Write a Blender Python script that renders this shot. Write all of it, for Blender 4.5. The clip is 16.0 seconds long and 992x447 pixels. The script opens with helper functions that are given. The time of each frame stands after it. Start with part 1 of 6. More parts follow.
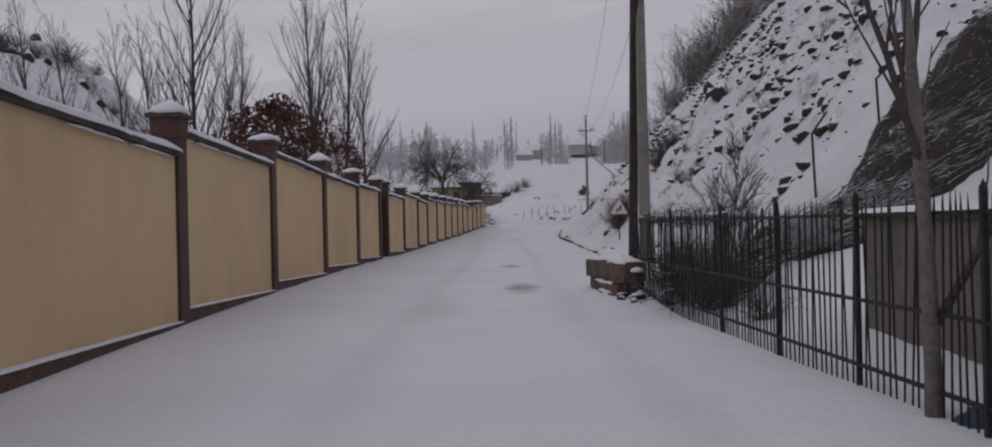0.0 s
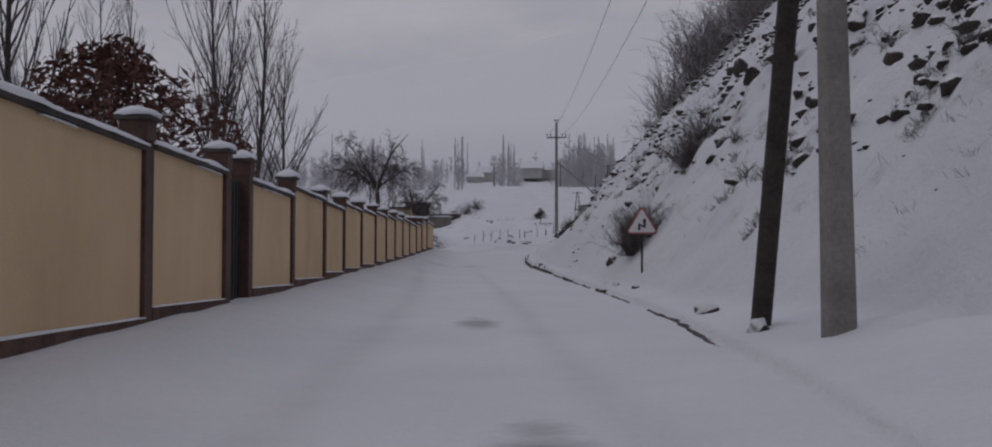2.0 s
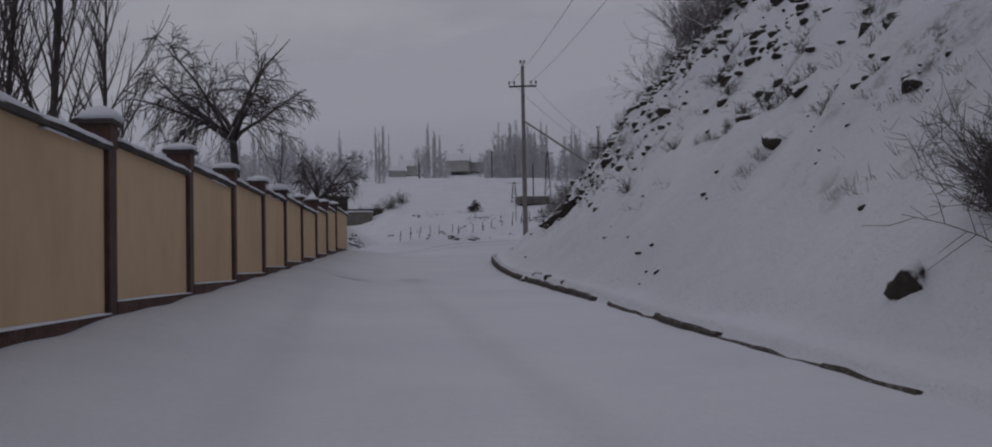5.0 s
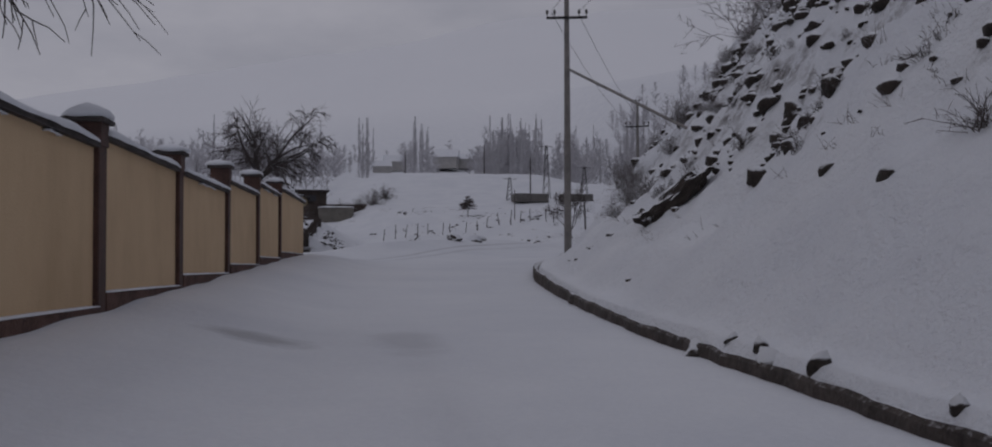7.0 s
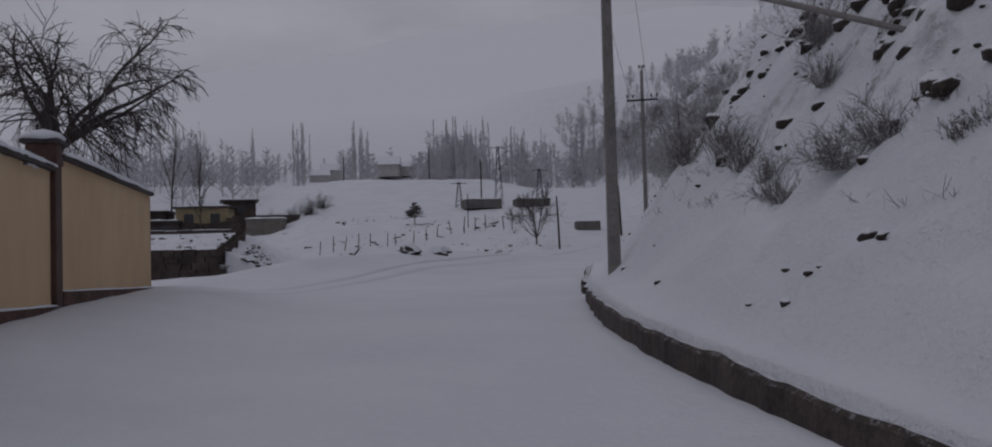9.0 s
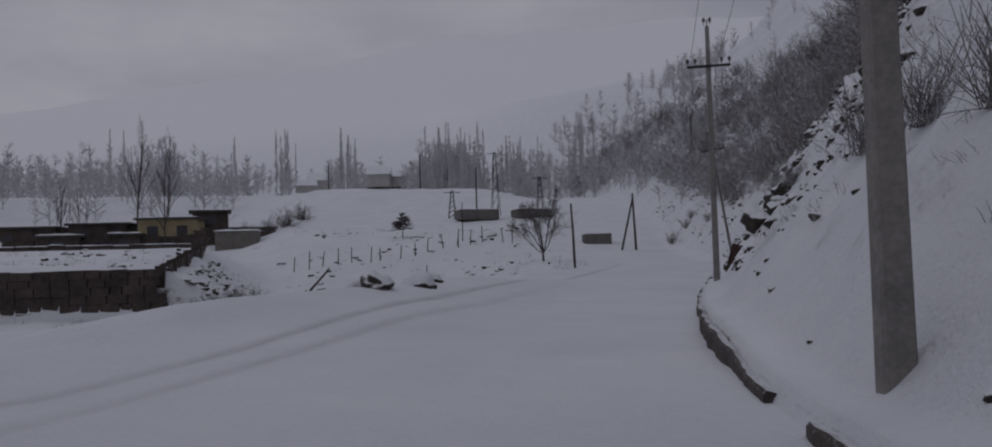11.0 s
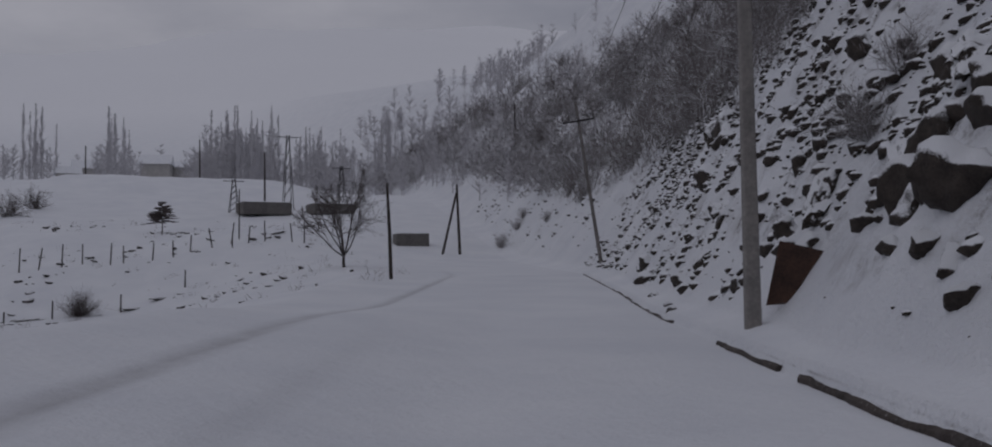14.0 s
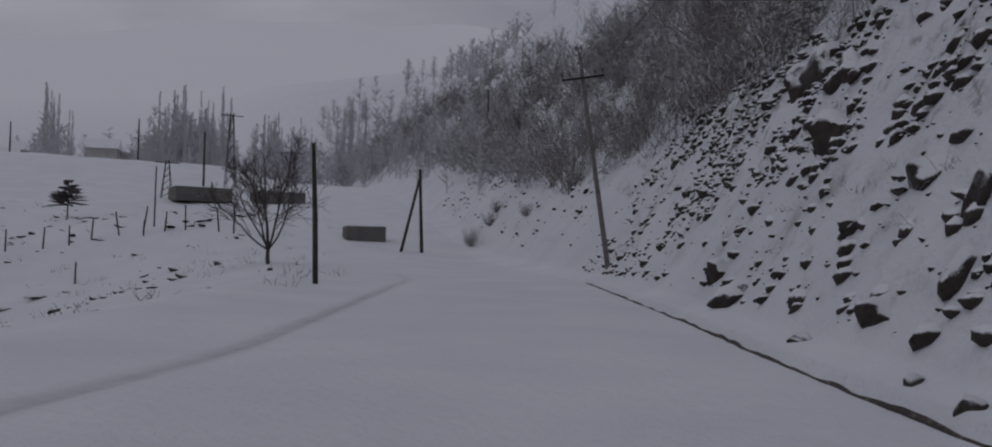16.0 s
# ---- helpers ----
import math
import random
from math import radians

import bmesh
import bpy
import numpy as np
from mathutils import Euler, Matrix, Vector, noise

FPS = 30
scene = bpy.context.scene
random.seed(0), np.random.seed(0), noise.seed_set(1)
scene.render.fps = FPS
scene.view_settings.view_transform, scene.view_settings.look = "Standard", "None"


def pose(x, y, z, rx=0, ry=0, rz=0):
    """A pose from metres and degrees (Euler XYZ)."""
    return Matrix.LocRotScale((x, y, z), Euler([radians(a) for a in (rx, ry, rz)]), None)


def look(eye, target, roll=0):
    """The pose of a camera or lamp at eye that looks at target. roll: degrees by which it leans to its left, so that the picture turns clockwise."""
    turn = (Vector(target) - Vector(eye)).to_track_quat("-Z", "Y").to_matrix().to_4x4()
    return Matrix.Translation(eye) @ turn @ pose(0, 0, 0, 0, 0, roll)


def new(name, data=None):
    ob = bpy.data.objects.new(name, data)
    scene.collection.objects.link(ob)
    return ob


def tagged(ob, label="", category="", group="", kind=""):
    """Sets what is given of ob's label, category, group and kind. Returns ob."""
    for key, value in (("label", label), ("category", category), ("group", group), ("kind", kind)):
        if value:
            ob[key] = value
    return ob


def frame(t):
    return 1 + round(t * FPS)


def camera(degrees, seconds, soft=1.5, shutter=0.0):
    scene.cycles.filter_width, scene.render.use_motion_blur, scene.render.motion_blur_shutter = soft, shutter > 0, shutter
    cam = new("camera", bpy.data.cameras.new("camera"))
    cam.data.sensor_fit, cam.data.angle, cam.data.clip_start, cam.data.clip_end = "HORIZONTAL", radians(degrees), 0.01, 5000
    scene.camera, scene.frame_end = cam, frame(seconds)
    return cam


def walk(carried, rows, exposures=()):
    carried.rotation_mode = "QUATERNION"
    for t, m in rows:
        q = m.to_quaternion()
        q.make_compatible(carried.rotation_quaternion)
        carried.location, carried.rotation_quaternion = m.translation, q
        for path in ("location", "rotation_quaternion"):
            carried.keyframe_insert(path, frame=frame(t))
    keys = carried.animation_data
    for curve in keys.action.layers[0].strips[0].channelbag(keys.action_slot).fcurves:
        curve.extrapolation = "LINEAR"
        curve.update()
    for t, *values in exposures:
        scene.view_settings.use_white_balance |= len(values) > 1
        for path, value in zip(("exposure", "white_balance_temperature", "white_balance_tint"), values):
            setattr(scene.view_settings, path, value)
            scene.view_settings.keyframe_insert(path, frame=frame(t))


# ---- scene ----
cam = camera(57.2, 16.0, 1.9)
PATH = [
    (0, (0.399, 0.033, 1.614), (0.388, 2.033, 1.619), -1.3),
    (0.5, (0.355, 3.08, 1.64), (0.339, 5.08, 1.643), -1.0),
    (1, (0.26, 6.387, 1.651), (0.242, 8.387, 1.649), -1.1),
    (1.5, (0.193, 9.688, 1.58), (0.18, 11.688, 1.594), -0.6),
    (2, (0.212, 12.895, 1.52), (0.316, 14.891, 1.579), 0.1),
    (2.5, (0.152, 16.029, 1.531), (0.31, 18.021, 1.623), 0.8),
    (3, (0.136, 19.076, 1.558), (0.335, 21.064, 1.656), 0.7),
    (3.5, (0.178, 22.201, 1.57), (0.406, 24.185, 1.667), 0.5),
    (4, (0.233, 25.319, 1.577), (0.486, 27.301, 1.659), -0.7),
    (4.5, (0.226, 28.318, 1.583), (0.495, 30.3, 1.636), -1.2),
    (6.8, (0.586, 44.336, 1.744), (0.897, 46.31, 1.798), -0.1),
    (7, (0.715, 45.445, 1.785), (1.024, 47.421, 1.838), -0.2),
    (7.5, (0.958, 48.228, 1.841), (1.27, 50.203, 1.897), -0.6),
    (8, (1.063, 51.453, 1.869), (1.409, 53.422, 1.935), -1.8),
    (8.5, (1.352, 54.403, 1.908), (1.789, 56.354, 1.976), -1.8),
    (9, (1.559, 57.445, 1.965), (1.994, 59.396, 2.037), -1.6),
    (9.2, (1.745, 58.386, 1.929), (2.161, 60.341, 1.996), -1.5),
    (11.3, (3.83, 70.087, 2.525), (4.301, 72.028, 2.629), -1.7),
    (11.5, (4.069, 71.221, 2.543), (4.56, 73.157, 2.65), -1.8),
    (12, (4.699, 74.038, 2.559), (5.207, 75.968, 2.672), -1.6),
    (12.5, (5.419, 76.8, 2.629), (5.945, 78.727, 2.728), -1.4),
    (13, (6.254, 79.38, 2.648), (6.842, 81.289, 2.746), -1.3),
    (13.5, (7.175, 81.954, 2.668), (7.906, 83.813, 2.763), -1.2),
    (14, (8.118, 84.513, 2.7), (8.977, 86.316, 2.798), -0.8),
    (14.5, (9.072, 86.906, 2.734), (9.943, 88.703, 2.832), -0.2),
    (15, (10.23, 89.452, 2.777), (11.118, 91.241, 2.878), 0.2),
    (15.5, (11.431, 91.946, 2.779), (12.332, 93.729, 2.878), 0.6),
    (16, (12.544, 94.385, 2.773), (13.471, 96.155, 2.874), 0.8),
]
walk(cam, [(t, look(eye, target, roll)) for t, eye, target, roll in PATH],
     [(0.0, -1.06, 6400, 19), (1.0, -1.11, 6330, 19), (1.5, -1.15, 6270, 19), (2.0, -1.37, 6190, 18), (2.6, -1.5, 6140, 18), (4.5, -1.62, 6100, 18), (8.0, -1.66, 6080, 18), (12.0, -1.68, 6060, 17), (16.0, -1.65, 6080, 17)])

# ---- light ----
world = bpy.data.worlds.new("overcast_sky")
scene.world = world
world.use_nodes = True
wn, wl = world.node_tree.nodes, world.node_tree.links
wn.clear()
w_out = wn.new("ShaderNodeOutputWorld")
w_bg = wn.new("ShaderNodeBackground")
w_sky = wn.new("ShaderNodeTexSky")
w_sky.sky_type = "NISHITA"
w_sky.sun_disc = False
w_sky.sun_elevation, w_sky.sun_rotation = radians(32), radians(-60)
w_sky.air_density, w_sky.dust_density = 1.0, 3.0
w_hsv = wn.new("ShaderNodeHueSaturation")
w_hsv.inputs["Saturation"].default_value = 0.25
w_cloud = wn.new("ShaderNodeTexNoise")
w_cloud.inputs["Scale"].default_value = 2.2
w_cloud.inputs["Detail"].default_value = 6
w_cloud.inputs["Roughness"].default_value = 0.55
w_co = wn.new("ShaderNodeTexCoord")
w_map = wn.new("ShaderNodeMapping")
w_map.inputs["Scale"].default_value = (1.0, 1.0, 2.6)
w_ramp = wn.new("ShaderNodeValToRGB")
w_ramp.color_ramp.elements[0].position, w_ramp.color_ramp.elements[1].position = 0.34, 0.68
w_ramp.color_ramp.elements[0].color = (4.3, 4.42, 4.8, 1)
w_ramp.color_ramp.elements[1].color = (6.9, 6.85, 6.95, 1)
w_mix = wn.new("ShaderNodeMix")
w_mix.data_type = "RGBA"
w_mix.inputs["Factor"].default_value = 0.93
wl.new(w_co.outputs["Generated"], w_map.inputs["Vector"])
wl.new(w_map.outputs["Vector"], w_cloud.inputs["Vector"])
wl.new(w_cloud.outputs["Fac"], w_ramp.inputs["Fac"])
wl.new(w_sky.outputs["Color"], w_hsv.inputs["Color"])
wl.new(w_hsv.outputs["Color"], w_mix.inputs["A"])
wl.new(w_ramp.outputs["Color"], w_mix.inputs["B"])
wl.new(w_mix.outputs["Result"], w_bg.inputs["Color"])
w_bg.inputs["Strength"].default_value = 0.15
wl.new(w_bg.outputs["Background"], w_out.inputs["Surface"])

sun_data = bpy.data.lights.new("sun", "SUN")
sun_data.energy, sun_data.angle, sun_data.color = 0.5, radians(30), (1.0, 0.97, 0.93)
sun = new("sun", sun_data)
sun.matrix_world = look((-40, 20, 60), (0, 40, 0))


# ---- materials ----
def material(name):
    m = bpy.data.materials.new(name)
    m.use_nodes = True
    n, l = m.node_tree.nodes, m.node_tree.links
    return m, n, l, n["Principled BSDF"]


def noise_node(n, l, scale, detail=4.0, rough=0.6, coords=None):
    t = n.new("ShaderNodeTexNoise")
    t.inputs["Scale"].default_value = scale
    t.inputs["Detail"].default_value = detail
    t.inputs["Roughness"].default_value = rough
    if coords is not None:
        l.new(coords, t.inputs["Vector"])
    return t.outputs["Fac"]


def ramp_node(n, l, source, stops):
    r = n.new("ShaderNodeValToRGB")
    while len(r.color_ramp.elements) < len(stops):
        r.color_ramp.elements.new(0.5)
    for e, (p, c) in zip(r.color_ramp.elements, stops):
        e.position = p
        e.color = (*c, 1) if len(c) == 3 else c
    l.new(source, r.inputs["Fac"])
    return r.outputs["Color"]


def math_node(n, l, op, a, b):
    k = n.new("ShaderNodeMath")
    k.operation = op
    for i, v in enumerate((a, b)):
        if isinstance(v, (int, float)):
            k.inputs[i].default_value = v
        else:
            l.new(v, k.inputs[i])
    return k.outputs["Value"]


def mix_node(n, l, fac, a, b):
    k = n.new("ShaderNodeMix")
    k.data_type = "RGBA"
    for key, v in (("Factor", fac), ("A", a), ("B", b)):
        if isinstance(v, (int, float)):
            k.inputs[key].default_value = v
        elif isinstance(v, tuple):
            k.inputs[key].default_value = (*v, 1)
        else:
            l.new(v, k.inputs[key])
    return k.outputs["Result"]


def bump_node(n, l, bsdf, height, strength, distance):
    b = n.new("ShaderNodeBump")
    b.inputs["Strength"].default_value = strength
    b.inputs["Distance"].default_value = distance
    l.new(height, b.inputs["Height"])
    l.new(b.outputs["Normal"], bsdf.inputs["Normal"])


def coords_node(n):
    return n.new("ShaderNodeTexCoord").outputs["Object"]


def plain_material(name, dark, light, scale, rough=0.7, metal=0.0, bump=0.02, fine=8.0):
    """Two tones, blended by coarse and fine noise, with relief."""
    m, n, l, p = material(name)
    co = coords_node(n)
    a, b = noise_node(n, l, scale, 5, 0.6, co), noise_node(n, l, scale * fine, 3, 0.7, co)
    s = math_node(n, l, "ADD", math_node(n, l, "MULTIPLY", a, 0.65), math_node(n, l, "MULTIPLY", b, 0.35))
    l.new(ramp_node(n, l, s, [(0.35, dark), (0.65, light)]), p.inputs["Base Color"])
    p.inputs["Roughness"].default_value = rough
    p.inputs["Metallic"].default_value = metal
    bump_node(n, l, p, s, 0.6, bump)
    return m


SNOW_A, SNOW_B = (0.67, 0.69, 0.735), (0.77, 0.785, 0.815)


def snow_material():
    m, n, l, p = material("snow")
    co = coords_node(n)
    a, b = noise_node(n, l, 1.3, 5, 0.6, co), noise_node(n, l, 22, 3, 0.7, co)
    l.new(ramp_node(n, l, a, [(0.3, SNOW_A), (0.7, SNOW_B)]), p.inputs["Base Color"])
    p.inputs["Roughness"].default_value = 0.65
    bump_node(n, l, p, math_node(n, l, "ADD", a, math_node(n, l, "MULTIPLY", b, 0.25)), 0.5, 0.05)
    return m


def snow_dusted(name, dark, light, scale, low=0.45, high=0.75, rough=0.85):
    """Rock, soil or bark under snow that lies wherever the surface faces up."""
    m, n, l, p = material(name)
    co = coords_node(n)
    g = n.new("ShaderNodeNewGeometry")
    sep = n.new("ShaderNodeSeparateXYZ")
    l.new(g.outputs["Normal"], sep.inputs["Vector"])
    a, b = noise_node(n, l, scale, 5, 0.65, co), noise_node(n, l, scale * 7, 3, 0.7, co)
    base = ramp_node(n, l, math_node(n, l, "ADD", math_node(n, l, "MULTIPLY", a, 0.6), math_node(n, l, "MULTIPLY", b, 0.4)),
                     [(0.35, dark), (0.68, light)])
    up = math_node(n, l, "ADD", sep.outputs["Z"], math_node(n, l, "MULTIPLY", math_node(n, l, "SUBTRACT", b, 0.5), 0.55))
    fac = ramp_node(n, l, up, [(low, (0, 0, 0)), (high, (1, 1, 1))])
    l.new(mix_node(n, l, fac, base, SNOW_B), p.inputs["Base Color"])
    p.inputs["Roughness"].default_value = rough
    bump_node(n, l, p, math_node(n, l, "ADD", a, b), 0.6, 0.03)
    return m


def ground_material():
    """Snow cover; stony soil breaks through it where the bank is steep, thin slush patches and wheel ruts on the road."""
    m, n, l, p = material("snow_ground")
    co = coords_node(n)
    g = n.new("ShaderNodeNewGeometry")
    sep = n.new("ShaderNodeSeparateXYZ")
    l.new(g.outputs["Normal"], sep.inputs["Vector"])
    tilt = n.new("ShaderNodeMapping")
    tilt.inputs["Rotation"].default_value = (0.0, 0.75, 0.5)
    tilt.inputs["Scale"].default_value = (0.75, 1.2, 1.2)
    l.new(co, tilt.inputs["Vector"])
    big, mid, fine = noise_node(n, l, 0.35, 5, 0.6, co), noise_node(n, l, 1.6, 6, 0.72, tilt.outputs["Vector"]), noise_node(n, l, 16, 3, 0.7, co)
    snow = ramp_node(n, l, math_node(n, l, "ADD", math_node(n, l, "MULTIPLY", big, 0.7), math_node(n, l, "MULTIPLY", fine, 0.3)),
                     [(0.35, SNOW_A), (0.65, SNOW_B)])
    soil = ramp_node(n, l, fine, [(0.35, (0.045, 0.037, 0.035)), (0.7, (0.15, 0.125, 0.115))])
    steep = ramp_node(n, l, sep.outputs["Z"], [(0.44, (1, 1, 1)), (0.60, (0, 0, 0))])
    grit = noise_node(n, l, 2.2, 8, 0.78, tilt.outputs["Vector"])
    cover = noise_node(n, l, 0.17, 3, 0.5, co)
    patch = ramp_node(n, l, math_node(n, l, "ADD", grit, math_node(n, l, "ADD", math_node(n, l, "MULTIPLY", fine, 0.16), math_node(n, l, "MULTIPLY", cover, 0.35))), [(0.76, (0, 0, 0)), (0.86, (1, 1, 1))])
    stain = noise_node(n, l, 0.9, 7, 0.7, tilt.outputs["Vector"])
    thin = ramp_node(n, l, math_node(n, l, "ADD", stain, math_node(n, l, "MULTIPLY", fine, 0.25)), [(0.60, (0, 0, 0)), (0.78, (0.6, 0.6, 0.6))])
    colour = mix_node(n, l, math_node(n, l, "MULTIPLY", steep, thin), snow, (0.20, 0.175, 0.16))
    colour = mix_node(n, l, math_node(n, l, "MULTIPLY", steep, patch), colour, soil)
    for cx, cy, rx, ry, depth in ((0.75, 17.0, 0.42, 1.9, 0.8), (0.65, 26.6, 0.4, 1.3, 0.65), (-0.5, 13.2, 0.5, 2.4, 0.2), (-0.3, 55.2, 0.7, 0.5, 0.55),
                                  (1.3, 55.4, 0.5, 1.2, 0.25)):
        v = n.new("ShaderNodeMapping")
        v.vector_type = "TEXTURE"
        v.inputs["Location"].default_value = (cx, cy, 0.5)
        v.inputs["Scale"].default_value = (rx, ry, 5.0)
        l.new(co, v.inputs["Vector"])
        ln = n.new("ShaderNodeVectorMath")
        ln.operation = "LENGTH"
        l.new(v.outputs["Vector"], ln.inputs[0])
        wob = math_node(n, l, "ADD", ln.outputs["Value"], math_node(n, l, "MULTIPLY", math_node(n, l, "SUBTRACT", mid, 0.5), 1.6))
        spot = ramp_node(n, l, wob, [(0.35, (depth,) * 3), (1.0, (0, 0, 0))])
        colour = mix_node(n, l, spot, colour, (0.26, 0.26, 0.275))
    attr = n.new("ShaderNodeAttribute")
    attr.attribute_name = "rut"
    colour = mix_node(n, l, math_node(n, l, "MULTIPLY", attr.outputs["Fac"], ramp_node(n, l, mid, [(0.3, (0.5,) * 3), (0.65, (1, 1, 1))])), colour, (0.36, 0.36, 0.38))
    # Haze painted into the colour: the snow whitens with distance up the valley.
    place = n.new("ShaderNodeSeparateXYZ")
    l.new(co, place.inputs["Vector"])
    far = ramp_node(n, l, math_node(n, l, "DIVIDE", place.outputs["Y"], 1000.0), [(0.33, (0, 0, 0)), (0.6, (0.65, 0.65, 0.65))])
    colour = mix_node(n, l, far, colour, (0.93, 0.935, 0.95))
    l.new(colour, p.inputs["Base Color"])
    p.inputs["Roughness"].default_value = 0.7
    lump = noise_node(n, l, 5.5, 4, 0.65, co)
    relief = math_node(n, l, "ADD", math_node(n, l, "ADD", mid, math_node(n, l, "MULTIPLY", lump, 0.45)), math_node(n, l, "MULTIPLY", fine, 0.2))
    bump_node(n, l, p, relief, 0.85, 0.17)
    packed = ramp_node(n, l, sep.outputs["Z"], [(0.8, (0.85, 0.85, 0.85)), (0.985, (0.3, 0.3, 0.3))])
    l.new(packed, n["Bump"].inputs["Strength"])
    return m


def stucco_material():
    m, n, l, p = material("ochre_stucco")
    co = coords_node(n)
    st = n.new("ShaderNodeMapping")
    st.inputs["Scale"].default_value = (1.0, 1.3, 0.45)
    l.new(co, st.inputs["Vector"])
    streak, a, b = noise_node(n, l, 1.4, 5, 0.65, st.outputs["Vector"]), noise_node(n, l, 0.5, 5, 0.6, co), noise_node(n, l, 45, 2, 0.6, co)
    base = ramp_node(n, l, math_node(n, l, "ADD", math_node(n, l, "MULTIPLY", streak, 0.4), math_node(n, l, "MULTIPLY", a, 0.6)),
                     [(0.32, (0.53, 0.375, 0.22)), (0.52, (0.64, 0.465, 0.28)), (0.72, (0.71, 0.535, 0.335))])
    l.new(base, p.inputs["Base Color"])
    p.inputs["Roughness"].default_value = 0.9
    bump_node(n, l, p, math_node(n, l, "ADD", b, a), 0.35, 0.012)
    return m


M_SNOW = snow_material()
M_GROUND = ground_material()
M_STUCCO = stucco_material()
M_PILLAR = plain_material("brown_painted_pillar", (0.044, 0.021, 0.016), (0.105, 0.05, 0.037), 2.5, 0.7, 0.0, 0.01)
M_PLINTH = plain_material("dirty_brown_plinth", (0.05, 0.027, 0.022), (0.16, 0.088, 0.068), 3.0, 0.9, 0.0, 0.03)
M_COPING = plain_material("dark_coping", (0.03, 0.026, 0.026), (0.085, 0.07, 0.065), 4.0, 0.8)
M_IRON = plain_material("dark_iron", (0.012, 0.011, 0.012), (0.035, 0.031, 0.03), 6.0, 0.65, 0.2, 0.004)
M_WOOD = plain_material("weathered_wood", (0.02, 0.016, 0.014), (0.065, 0.052, 0.045), 3.0, 0.9, 0.0, 0.02)
M_CONCRETE = plain_material("grey_concrete", (0.15, 0.142, 0.135), (0.27, 0.252, 0.235), 2.5, 0.9, 0.0, 0.015)
M_KERB = snow_dusted("wet_kerb_concrete", (0.022, 0.017, 0.015), (0.10, 0.08, 0.07), 2.2, 0.72, 1.1)
M_BLOCK = plain_material("stained_concrete", (0.045, 0.032, 0.026), (0.17, 0.125, 0.10), 2.2, 0.9, 0.0, 0.03)
M_ROCK = snow_dusted("snowy_rock", (0.015, 0.0115, 0.0095), (0.068, 0.053, 0.044), 2.6, 0.31, 0.47)
M_RUST = plain_material("rusty_sheet", (0.022, 0.012, 0.009), (0.085, 0.042, 0.028), 2.0, 0.85, 0.1)
M_GREYBARK = snow_dusted("pale_grey_bark", (0.09, 0.082, 0.078), (0.24, 0.22, 0.205), 5.0, 0.72, 0.98)
M_BARK = snow_dusted("frosted_bark", (0.03, 0.024, 0.022), (0.10, 0.083, 0.077), 5.0, 0.72, 0.98)
M_TWIG = snow_dusted("frosted_twigs", (0.045, 0.036, 0.034), (0.12, 0.10, 0.094), 6.0, 0.7, 1.05)
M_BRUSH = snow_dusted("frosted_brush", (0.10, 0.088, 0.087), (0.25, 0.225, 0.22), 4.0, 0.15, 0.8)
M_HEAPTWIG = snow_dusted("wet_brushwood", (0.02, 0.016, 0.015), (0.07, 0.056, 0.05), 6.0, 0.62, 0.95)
# M_BRUSH made lighter, with haze painted in, for brush further up the valley.
M_HAZEBRUSH = snow_dusted("hazed_far_brush", (0.18, 0.168, 0.17), (0.36, 0.34, 0.345), 4.0, 0.15, 0.85)
# The pale grey is distance haze put into the far trees' own colour.
M_FARWOOD = snow_dusted("hazed_far_trees", (0.43, 0.42, 0.44), (0.58, 0.57, 0.59), 0.6, 0.6, 1.1)
M_REDLEAF = plain_material("dry_russet_leaves", (0.05, 0.022, 0.018), (0.15, 0.062, 0.045), 3.0, 0.85)
M_GREYWALL = plain_material("far_house_wall", (0.34, 0.33, 0.32), (0.47, 0.455, 0.44), 1.0, 0.9)
M_MUD = plain_material("mud_brick", (0.035, 0.027, 0.024), (0.095, 0.074, 0.064), 0.7, 0.95)
M_PLASTER = plain_material("grey_beige_plaster", (0.12, 0.112, 0.098), (0.20, 0.185, 0.16), 1.5, 0.9)
M_EARTH = snow_dusted("dark_wet_earth", (0.022, 0.018, 0.017), (0.055, 0.046, 0.043), 5.0, 0.9, 1.15)
M_DARKGLASS = plain_material("dark_window", (0.03, 0.03, 0.035), (0.06, 0.06, 0.07), 2.0, 0.3)
M_SIGNWHITE = plain_material("sign_face_white", (0.55, 0.54, 0.53), (0.68, 0.67, 0.66), 3.0, 0.5, 0.0, 0.001)
M_SIGNRED = plain_material("sign_border_red", (0.24, 0.05, 0.045), (0.36, 0.085, 0.07), 3.0, 0.5, 0.0, 0.001)
M_BLACK = plain_material("black_paint", (0.012, 0.012, 0.013), (0.025, 0.025, 0.026), 3.0, 0.6, 0.0, 0.001)
M_PORCELAIN = plain_material("glazed_insulator", (0.05, 0.045, 0.045), (0.12, 0.11, 0.10), 3.0, 0.35, 0.0, 0.001)


